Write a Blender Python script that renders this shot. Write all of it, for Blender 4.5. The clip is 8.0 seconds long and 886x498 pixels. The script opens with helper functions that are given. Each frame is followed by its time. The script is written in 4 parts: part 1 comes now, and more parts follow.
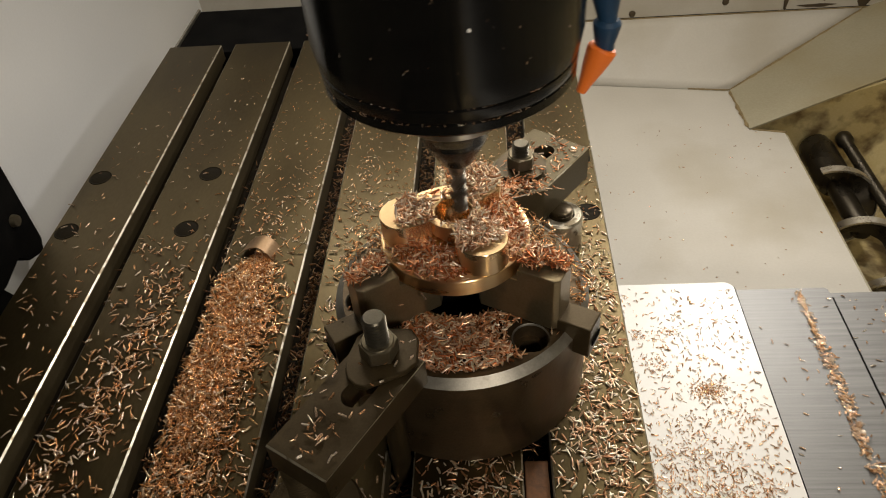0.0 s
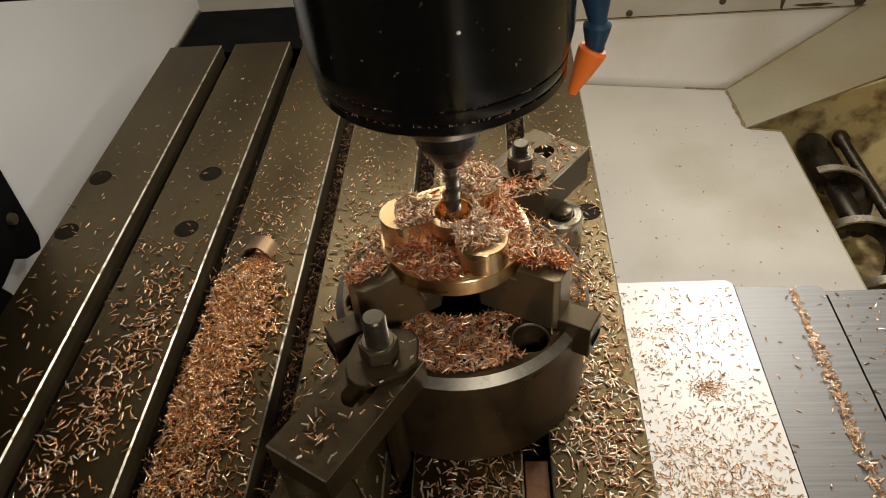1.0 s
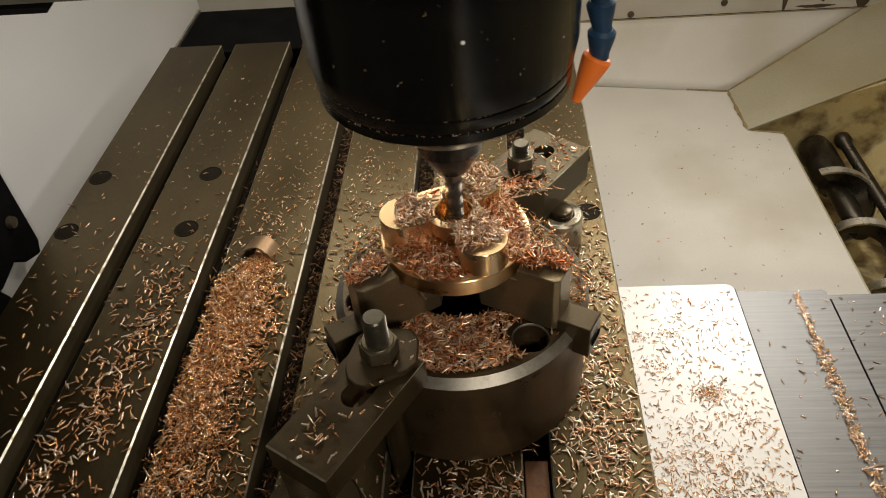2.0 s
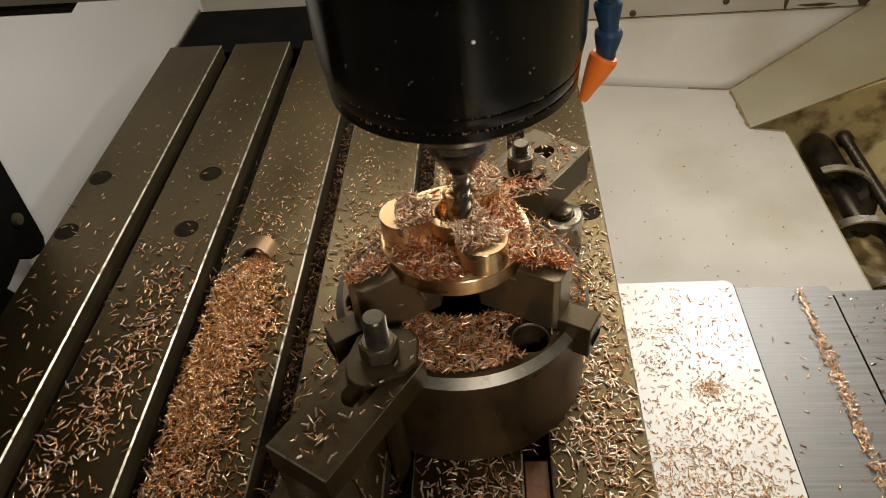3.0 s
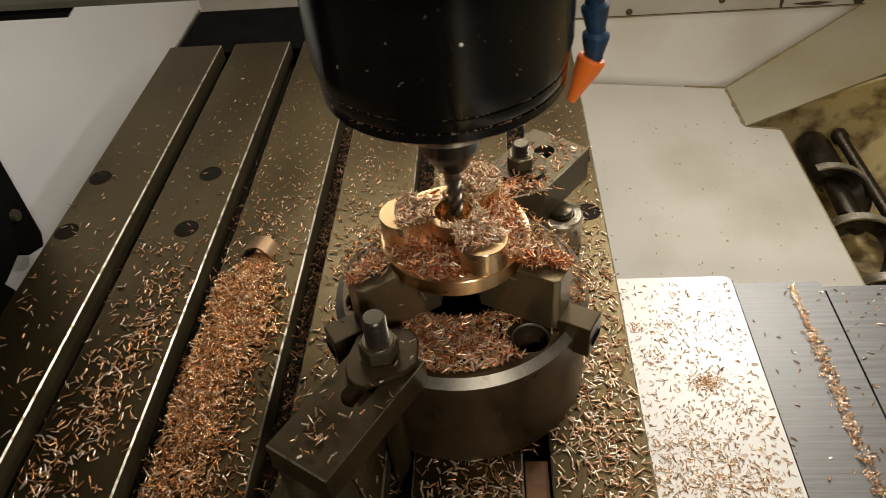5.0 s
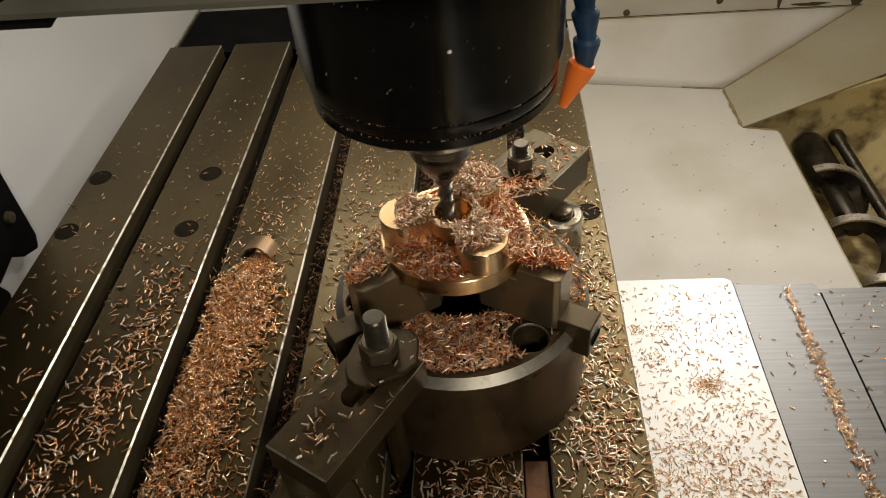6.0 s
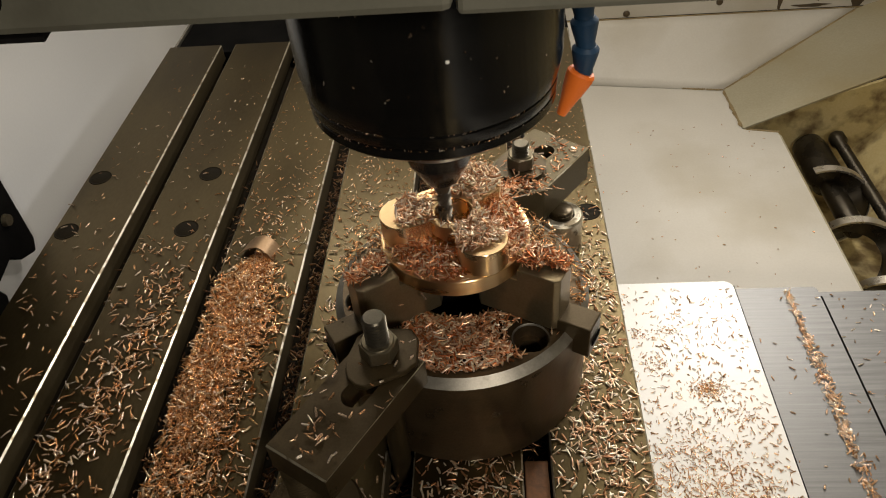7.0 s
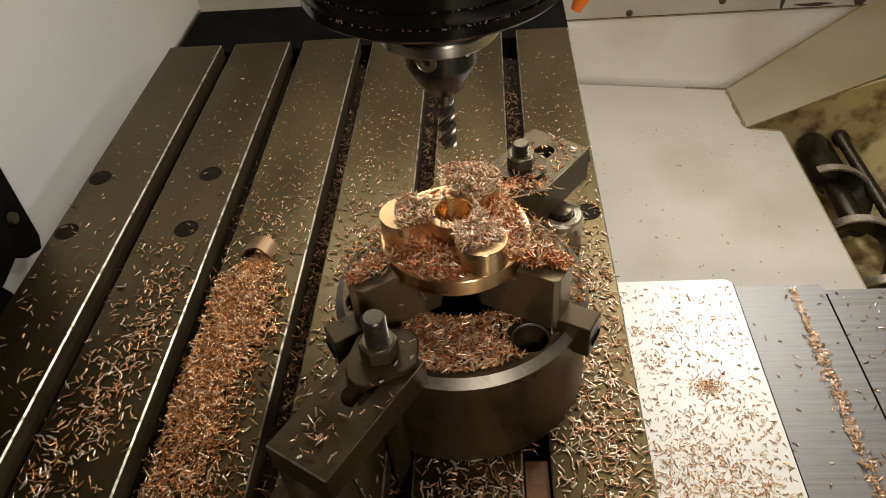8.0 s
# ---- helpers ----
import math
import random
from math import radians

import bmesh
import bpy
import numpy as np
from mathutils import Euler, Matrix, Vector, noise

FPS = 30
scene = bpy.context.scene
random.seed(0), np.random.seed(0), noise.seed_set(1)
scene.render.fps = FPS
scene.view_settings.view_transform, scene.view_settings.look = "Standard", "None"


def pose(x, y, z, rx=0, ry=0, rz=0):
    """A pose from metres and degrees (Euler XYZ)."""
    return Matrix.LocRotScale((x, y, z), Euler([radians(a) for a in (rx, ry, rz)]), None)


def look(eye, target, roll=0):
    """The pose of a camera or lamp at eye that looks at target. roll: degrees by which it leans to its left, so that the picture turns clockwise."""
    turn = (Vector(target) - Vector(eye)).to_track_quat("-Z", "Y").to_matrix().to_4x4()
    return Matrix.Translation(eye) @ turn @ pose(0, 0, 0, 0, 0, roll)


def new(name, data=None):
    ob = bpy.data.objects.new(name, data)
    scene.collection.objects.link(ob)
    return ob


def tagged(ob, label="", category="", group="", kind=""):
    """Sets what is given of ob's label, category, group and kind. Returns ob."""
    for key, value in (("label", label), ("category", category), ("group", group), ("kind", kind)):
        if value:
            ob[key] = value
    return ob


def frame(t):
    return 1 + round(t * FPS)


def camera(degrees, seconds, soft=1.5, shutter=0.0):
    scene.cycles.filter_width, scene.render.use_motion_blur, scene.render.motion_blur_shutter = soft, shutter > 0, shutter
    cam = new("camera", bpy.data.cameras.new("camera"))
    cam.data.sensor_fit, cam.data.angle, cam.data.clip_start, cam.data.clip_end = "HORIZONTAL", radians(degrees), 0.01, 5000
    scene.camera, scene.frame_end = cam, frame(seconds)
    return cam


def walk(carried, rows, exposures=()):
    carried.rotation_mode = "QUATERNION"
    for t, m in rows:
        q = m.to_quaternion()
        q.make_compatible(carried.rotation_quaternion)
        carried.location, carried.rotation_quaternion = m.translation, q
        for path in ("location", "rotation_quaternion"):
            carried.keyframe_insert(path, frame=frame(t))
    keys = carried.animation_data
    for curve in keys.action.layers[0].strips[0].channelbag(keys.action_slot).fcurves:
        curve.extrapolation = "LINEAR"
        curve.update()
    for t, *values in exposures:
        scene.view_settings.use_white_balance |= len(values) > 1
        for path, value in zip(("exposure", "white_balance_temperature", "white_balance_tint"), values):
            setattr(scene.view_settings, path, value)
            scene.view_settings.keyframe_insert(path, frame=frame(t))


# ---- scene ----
cam = camera(61.6, 8.0, soft=1.0, shutter=0.5)
walk(cam, [(0.0, look((0.0268, -0.3505, 0.4328), (-0.01785, 0.09018, 0.0281), -5.63)),
           (8.0, look((0.0268, -0.3505, 0.4328), (-0.01785, 0.09018, 0.0281), -5.63))])

# ---- light ----
world = bpy.data.worlds.new("workshop")
world.use_nodes = True
scene.world = world
world.node_tree.nodes["Background"].inputs[0].default_value = (1.0, 0.97, 0.93, 1)
world.node_tree.nodes["Background"].inputs[1].default_value = 0.016
scene.view_settings.exposure = 0.0


def lamp(name, eye, target, size_x, size_y, power, colour, spread=180):
    data = bpy.data.lights.new(name, "AREA")
    data.shape, data.size, data.size_y, data.energy, data.color = "RECTANGLE", size_x, size_y, power, colour
    data.spread = radians(spread)
    ob = new(name, data)
    ob.matrix_basis = look(eye, target)
    return ob


# light of the workshop through the open door, the work light beside the head, and two under the roof
lamp("door_light_lamp", (0.27, -0.76, 0.64), (0.01, 0.0, 0.05), 0.10, 0.10, 2.8, (1.0, 0.90, 0.76), 150)
lamp("work_light_lamp", (0.450, 0.600, 0.500), (0.200, 0.050, -0.10), 0.10, 0.07, 1.75, (1.0, 0.95, 0.88), 120)
lamp("ceiling_light_lamp", (0.400, 0.300, 1.000), (-0.08, 0.72, 0.05), 0.14, 0.10, 2.4, (1.0, 0.91, 0.78), 170)
lamp("rear_light_lamp", (0.020, 0.850, 0.760), (0.0, 0.10, 0.0), 0.80, 0.16, 3.4, (1.0, 0.91, 0.78), 150)


# ---- materials ----
def rgb(c):
    return (c[0], c[1], c[2], 1)


def material(name, a, b, rough=(0.4, 0.55), metal=0.0, scale=40, fine=900, bump=0.15, stretch=(1, 1, 1),
             coat=0.0, stain=None, stain_scale=6, stain_at=(0.55, 0.7), rand=0.0, island=False, spec=0.5):
    """Two colours mixed by noise at two scales, with fine relief, stains and a little change from piece to piece."""
    m = bpy.data.materials.new(name)
    m.use_nodes = True
    n, l = m.node_tree.nodes, m.node_tree.links
    s = n["Principled BSDF"]
    tc = n.new("ShaderNodeTexCoord")
    mp = n.new("ShaderNodeMapping")
    mp.inputs["Scale"].default_value = stretch
    l.new(tc.outputs["Object"], mp.inputs[0])

    def noise_at(sc, detail=4):
        t = n.new("ShaderNodeTexNoise")
        t.inputs["Scale"].default_value, t.inputs["Detail"].default_value = sc, detail
        l.new(mp.outputs[0], t.inputs["Vector"])
        return t
    big, small = noise_at(scale), noise_at(fine, 3)
    add = n.new("ShaderNodeMath")
    add.operation = "MULTIPLY_ADD"
    l.new(small.outputs[0], add.inputs[0])
    add.inputs[1].default_value = 0.5
    l.new(big.outputs[0], add.inputs[2])
    ramp = n.new("ShaderNodeMapRange")
    ramp.inputs[1].default_value, ramp.inputs[2].default_value = 0.5, 1.0
    l.new(add.outputs[0], ramp.inputs[0])
    mix = n.new("ShaderNodeMix")
    mix.data_type = "RGBA"
    mix.inputs[6].default_value, mix.inputs[7].default_value = rgb(a), rgb(b)
    l.new(ramp.outputs[0], mix.inputs[0])
    out = mix.outputs[2]
    if stain:
        st = noise_at(stain_scale, 6)
        r2 = n.new("ShaderNodeMapRange")
        r2.inputs[1].default_value, r2.inputs[2].default_value = stain_at
        r2.inputs[4].default_value = 0.85
        l.new(st.outputs[0], r2.inputs[0])
        m2 = n.new("ShaderNodeMix")
        m2.data_type = "RGBA"
        l.new(r2.outputs[0], m2.inputs[0])
        l.new(out, m2.inputs[6])
        m2.inputs[7].default_value = rgb(stain)
        out = m2.outputs[2]
    if rand:
        info = n.new("ShaderNodeNewGeometry") if island else n.new("ShaderNodeObjectInfo")
        hs = n.new("ShaderNodeHueSaturation")
        mr = n.new("ShaderNodeMapRange")
        mr.inputs[3].default_value, mr.inputs[4].default_value = 1 - rand, 1 + rand
        l.new(info.outputs["Random Per Island" if island else "Random"], mr.inputs[0])
        l.new(mr.outputs[0], hs.inputs["Value"])
        l.new(out, hs.inputs["Color"])
        out = hs.outputs[0]
    l.new(out, s.inputs["Base Color"])
    r = n.new("ShaderNodeMapRange")
    r.inputs[1].default_value, r.inputs[2].default_value = 0.3, 0.7
    r.inputs[3].default_value, r.inputs[4].default_value = rough
    l.new(big.outputs[0], r.inputs[0])
    l.new(r.outputs[0], s.inputs["Roughness"])
    s.inputs["Metallic"].default_value = metal
    s.inputs["Coat Weight"].default_value = coat
    s.inputs["Coat Roughness"].default_value = 0.28
    s.inputs["Specular IOR Level"].default_value = spec
    if bump:
        bm_ = n.new("ShaderNodeBump")
        bm_.inputs["Strength"].default_value, bm_.inputs["Distance"].default_value = bump, 0.0006
        l.new(small.outputs[0], bm_.inputs["Height"])
        l.new(bm_.outputs[0], s.inputs["Normal"])
    return m


def chip_material(name, colours, rough):
    """Metal slivers, each of its own tone."""
    m = bpy.data.materials.new(name)
    m.use_nodes = True
    n, l = m.node_tree.nodes, m.node_tree.links
    s = n["Principled BSDF"]
    g = n.new("ShaderNodeNewGeometry")
    cr = n.new("ShaderNodeValToRGB")
    cr.color_ramp.interpolation = "CONSTANT"
    e = cr.color_ramp.elements
    e[0].color, e[1].color = rgb(colours[0]), rgb(colours[-1])
    e[1].position = 1 - 1 / len(colours)
    for i, c in enumerate(colours[1:-1]):
        k = e.new((i + 1) / len(colours))
        k.color = rgb(c)
    l.new(g.outputs["Random Per Island"], cr.inputs[0])
    l.new(cr.outputs[0], s.inputs["Base Color"])
    s.inputs["Metallic"].default_value = 0.88
    t = n.new("ShaderNodeTexNoise")
    t.inputs["Scale"].default_value = 500
    mr = n.new("ShaderNodeMapRange")
    mr.inputs[3].default_value, mr.inputs[4].default_value = rough
    l.new(t.outputs[0], mr.inputs[0])
    l.new(mr.outputs[0], s.inputs["Roughness"])
    return m


def turned(name, colour, dark, rough, metal=1.0, stretch=5):
    """Metal turned on a lathe: fine rings round the object's own axis."""
    m = material(name, colour, dark, rough, metal, 25, 500, 0.03, (1, 1, stretch))
    n, l = m.node_tree.nodes, m.node_tree.links
    s = n["Principled BSDF"]
    s.inputs["Anisotropic"].default_value = 0.85
    s.inputs["Anisotropic Rotation"].default_value = 0.25
    tan = n.new("ShaderNodeTangent")
    tan.direction_type, tan.axis = "RADIAL", "Z"
    l.new(tan.outputs[0], s.inputs["Tangent"])
    return m


TABLE = material("oily_ground_steel", (0.074, 0.053, 0.0215), (0.114, 0.086, 0.040), (0.27, 0.37), 0.95, 14, 420, 0.14, (1, 0.35, 1), 0.2,
                 stain=(0.058, 0.042, 0.018), stain_scale=9)
# Bare worn steel; on chamfered edges its brightness also paints in the edge highlight
CHAMFER = material("worn_steel_edge_glint", (0.46, 0.42, 0.33), (0.60, 0.55, 0.45), (0.25, 0.45), 0.9, 60, 600, 0.3, stain=(0.14, 0.105, 0.06), stain_scale=90, stain_at=(0.52, 0.60))
PLUG = material("dark_oily_plug", (0.009, 0.007, 0.004), (0.018, 0.014, 0.008), (0.6, 0.8), 0.0, 90, 700, 0.3, spec=0.08)
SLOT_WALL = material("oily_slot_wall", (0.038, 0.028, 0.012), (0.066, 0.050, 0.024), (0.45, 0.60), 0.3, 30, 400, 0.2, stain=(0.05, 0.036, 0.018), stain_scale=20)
# Undercuts and floor of the T slots, darker and duller than the lands
SLOT = material("dark_slot_surface", (0.018, 0.014, 0.009), (0.040, 0.031, 0.019), (0.55, 0.75), 0.0, 60, 500, 0.4, spec=0.15)
CHUCK = material("oiled_chuck_steel", (0.062, 0.042, 0.022), (0.105, 0.073, 0.040), (0.26, 0.46), 0.75, 45, 600, 0.15, stain=(0.045, 0.032, 0.018), stain_scale=26)
RIM = material("worn_rim_steel", (0.21, 0.195, 0.165), (0.31, 0.29, 0.25), (0.36, 0.50), 0.85, 90, 900, 0.12, stain=(0.2, 0.18, 0.15), stain_scale=120)
JAW = material("ground_jaw_steel", (0.185, 0.142, 0.078), (0.26, 0.21, 0.128), (0.28, 0.42), 0.8, 30, 700, 0.12, stain=(0.12, 0.10, 0.07), stain_scale=30)
CLAMP = material("blackened_clamp_steel", (0.050, 0.035, 0.016), (0.082, 0.060, 0.031), (0.27, 0.42), 0.65, 35, 700, 0.12, stain=(0.028, 0.020, 0.010), stain_scale=30)
CLAMP_PALE = material("ground_clamp_steel", (0.080, 0.064, 0.035), (0.120, 0.098, 0.057), (0.38, 0.50), 0.7, 30, 700, 0.15, stain=(0.085, 0.07, 0.042), stain_scale=25)
NUT = material("zinc_nut_steel", (0.125, 0.104, 0.066), (0.19, 0.163, 0.11), (0.32, 0.48), 0.8, 80, 800, 0.2, stain=(0.15, 0.12, 0.09), stain_scale=60)
STUD = material("worn_stud_steel", (0.085, 0.075, 0.056), (0.135, 0.122, 0.094), (0.26, 0.40), 0.85, 80, 800, 0.12)
BRASS = turned("turned_bronze", (0.90, 0.60, 0.31), (0.94, 0.67, 0.38), (0.26, 0.36))
COPPER_FLOOR = turned("milled_bronze", (0.88, 0.62, 0.36), (0.92, 0.69, 0.43), (0.20, 0.30), stretch=1)
HOUSING = turned("black_gloss_paint", (0.004, 0.004, 0.0035), (0.006, 0.0055, 0.005), (0.15, 0.18), 0.0)
HOUSING.node_tree.nodes["Principled BSDF"].inputs["Anisotropic"].default_value = 1.0
HOUSING.node_tree.nodes["Principled BSDF"].inputs["Specular IOR Level"].default_value = 0.3
MILLED_TOP = material("milled_bronze_top", (0.56, 0.40, 0.21), (0.66, 0.48, 0.27), (0.40, 0.52), 0.95, 40, 900, 0.15)
FLANGE = turned("ground_flange_steel", (0.60, 0.57, 0.50), (0.68, 0.65, 0.58), (0.24, 0.36))
HOLDER = material("blued_holder_steel", (0.012, 0.011, 0.010), (0.020, 0.018, 0.016), (0.16, 0.26), 0.2, 60, 700, 0.08)
TOOL = material("carbide_tool", (0.17, 0.155, 0.135), (0.23, 0.21, 0.185), (0.24, 0.36), 0.95, 80, 800, 0.05)
GUARD = material("olive_grey_paint", (0.10, 0.098, 0.075), (0.125, 0.12, 0.092), (0.45, 0.6), 0.0, 20, 500, 0.15, stain=(0.06, 0.055, 0.04), stain_scale=14)
BLACK = material("black_rubber", (0.005, 0.005, 0.005), (0.010, 0.0095, 0.009), (0.6, 0.8), 0.0, 30, 500, 0.15, spec=0.0)
WHITE = material("cream_enclosure_paint", (0.575, 0.545, 0.485), (0.65, 0.62, 0.56), (0.36, 0.50), 0.0, 7, 300, 0.06, stain=(0.43, 0.38, 0.28), stain_scale=4.5, stain_at=(0.50, 0.78))
WHITE_WALL = material("white_wall_paint", (0.68, 0.69, 0.705), (0.73, 0.74, 0.755), (0.4, 0.55), 0.0, 4, 300, 0.05)
DIRTY = material("rust_stained_trough", (0.50, 0.39, 0.17), (0.62, 0.52, 0.28), (0.4, 0.6), 0.0, 14, 300, 0.2, stain=(0.11, 0.06, 0.02), stain_scale=26, stain_at=(0.47, 0.64))
GRIMY = material("grimy_cream_paint", (0.36, 0.325, 0.225), (0.46, 0.42, 0.31), (0.45, 0.6), 0.0, 9, 300, 0.08, stain=(0.27, 0.21, 0.085), stain_scale=4.5, stain_at=(0.42, 0.72))
PLATE = material("white_cover_paint", (0.75, 0.735, 0.70), (0.80, 0.785, 0.75), (0.30, 0.42), 0.0, 12, 300, 0.08, stain=(0.42, 0.30, 0.15), stain_scale=22, stain_at=(0.68, 0.78))
COVER = material("brushed_cover_steel", (0.135, 0.133, 0.130), (0.215, 0.212, 0.206), (0.46, 0.56), 0.9, 30, 260, 0.10, (0.25, 14, 1))
AUGER = material("oily_auger_steel", (0.028, 0.023, 0.016), (0.055, 0.045, 0.03), (0.22, 0.4), 0.7, 40, 400, 0.3)
FLIGHT = material("polished_flight_steel", (0.58, 0.54, 0.46), (0.70, 0.66, 0.58), (0.24, 0.38), 0.9, 60, 500, 0.2)
BLUE = material("blue_hose_plastic", (0.012, 0.040, 0.085), (0.018, 0.052, 0.105), (0.35, 0.48), 0.0, 80, 900, 0.1)
ORANGE = material("orange_nozzle_plastic", (0.85, 0.17, 0.018), (0.90, 0.21, 0.03), (0.38, 0.5), 0.0, 60, 900, 0.08)
PAINT_MARK = material("white_paint_mark", (0.75, 0.73, 0.68), (0.8, 0.78, 0.73), (0.5, 0.6), 0.0, 200, 900, 0.1)
DIRT = material("caked_dirt", (0.05, 0.035, 0.02), (0.10, 0.07, 0.035), (0.6, 0.8), 0.0, 80, 500, 0.5)
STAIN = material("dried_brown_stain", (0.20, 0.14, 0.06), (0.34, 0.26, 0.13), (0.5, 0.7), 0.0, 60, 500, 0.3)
CHIP_GOLD = chip_material("bronze_chips", [(0.64, 0.31, 0.12), (0.86, 0.50, 0.25), (0.50, 0.23, 0.08), (0.90, 0.62, 0.38), (0.76, 0.40, 0.18), (0.36, 0.17, 0.07), (0.93, 0.74, 0.54)], (0.15, 0.38))
CHIP_COPPER = chip_material("copper_chips", [(0.72, 0.29, 0.12), (0.92, 0.56, 0.36), (0.56, 0.19, 0.07), (0.95, 0.78, 0.62), (0.84, 0.43, 0.22), (0.40, 0.15, 0.06), (0.94, 0.70, 0.50)], (0.20, 0.42))
CHIP_PALE = chip_material("pale_chips", [(0.86, 0.58, 0.38), (0.93, 0.72, 0.54), (0.68, 0.38, 0.19), (0.95, 0.82, 0.68), (0.42, 0.23, 0.11), (0.88, 0.58, 0.35)], (0.15, 0.38))
CHIP_ROSE = chip_material("rose_chips", [(0.84, 0.56, 0.37), (0.94, 0.78, 0.61), (0.60, 0.32, 0.17), (0.92, 0.69, 0.49), (0.44, 0.22, 0.11), (0.95, 0.86, 0.74)], (0.22, 0.44))
# Darker tones than the other chips, used only inside the table slots
CHIP_DULL = chip_material("dark_slot_chips", [(0.30, 0.16, 0.08), (0.42, 0.24, 0.12), (0.20, 0.10, 0.05), (0.55, 0.34, 0.18), (0.16, 0.08, 0.04)], (0.25, 0.45))


# ---- mesh helpers ----
def part(name, bm, mat, parent=None, label="", smooth=False):
    me = bpy.data.meshes.new(name)
    bmesh.ops.recalc_face_normals(bm, faces=bm.faces)
    bm.to_mesh(me)
    bm.free()
    for mm in (mat if isinstance(mat, (list, tuple)) else [mat]):
        me.materials.append(mm)
    if smooth:
        for f in me.polygons:
            f.use_smooth = True
        me.set_sharp_from_angle(angle=radians(35))
    ob = new(name, me)
    if parent:
        ob.parent = parent
    if label:
        ob["label"] = label
    return ob


def thing(name, label, category, group="", kind=""):
    return tagged(new(name), label, category, group, kind)


def box(x0, x1, y0, y1, z0, z1, bevel=0.0, seg=2):
    bm = bmesh.new()
    bmesh.ops.create_cube(bm, size=1, matrix=Matrix.Translation(((x0 + x1) / 2, (y0 + y1) / 2, (z0 + z1) / 2)) @ Matrix.Diagonal((x1 - x0, y1 - y0, z1 - z0, 1)))
    if bevel:
        bmesh.ops.bevel(bm, geom=bm.edges[:], offset=bevel, segments=seg, profile=0.5, affect="EDGES")
    return bm


def prism(outline, z0, z1, bevel=0.0, seg=2, m=None):
    """An outline in plan, raised from z0 to z1."""
    bm = bmesh.new()
    low = [bm.verts.new((x, y, z0)) for x, y in outline]
    high = [bm.verts.new((x, y, z1)) for x, y in outline]
    k = len(outline)
    bm.faces.new(low[::-1])
    bm.faces.new(high)
    for i in range(k):
        bm.faces.new((low[i], low[(i + 1) % k], high[(i + 1) % k], high[i]))
    if bevel:
        bmesh.ops.bevel(bm, geom=bm.edges[:], offset=bevel, segments=seg, profile=0.5, affect="EDGES")
    if m:
        bmesh.ops.transform(bm, matrix=m, verts=bm.verts)
    return bm


def lathe(profile, steps=64, m=None, closed=False):
    """A profile of (radius, z) turned round the z axis."""
    bm = bmesh.new()
    rings = []
    for r, z in profile:
        if r < 1e-6:
            rings.append([bm.verts.new((0, 0, z))])
        else:
            rings.append([bm.verts.new((r * math.cos(2 * math.pi * i / steps), r * math.sin(2 * math.pi * i / steps), z)) for i in range(steps)])
    pairs = list(zip(rings, rings[1:])) + ([(rings[-1], rings[0])] if closed else [])
    for a, b in pairs:
        for i in range(steps):
            j = (i + 1) % steps
            if len(a) == 1 and len(b) > 1:
                bm.faces.new((a[0], b[i], b[j]))
            elif len(b) == 1 and len(a) > 1:
                bm.faces.new((a[i], b[0], a[j]))
            elif len(a) > 1:
                bm.faces.new((a[i], b[i], b[j], a[j]))
    if m:
        bmesh.ops.transform(bm, matrix=m, verts=bm.verts)
    return bm


def bar_on(p0, p1, w, z0, z1):
    """Corners in plan of a straight bar from p0 to p1."""
    d = Vector((p1[0] - p0[0], p1[1] - p0[1])).normalized()
    s = Vector((-d.y, d.x)) * (w / 2)
    a, b = Vector(p0), Vector(p1)
    return [tuple(a + s), tuple(a - s), tuple(b - s), tuple(b + s)]


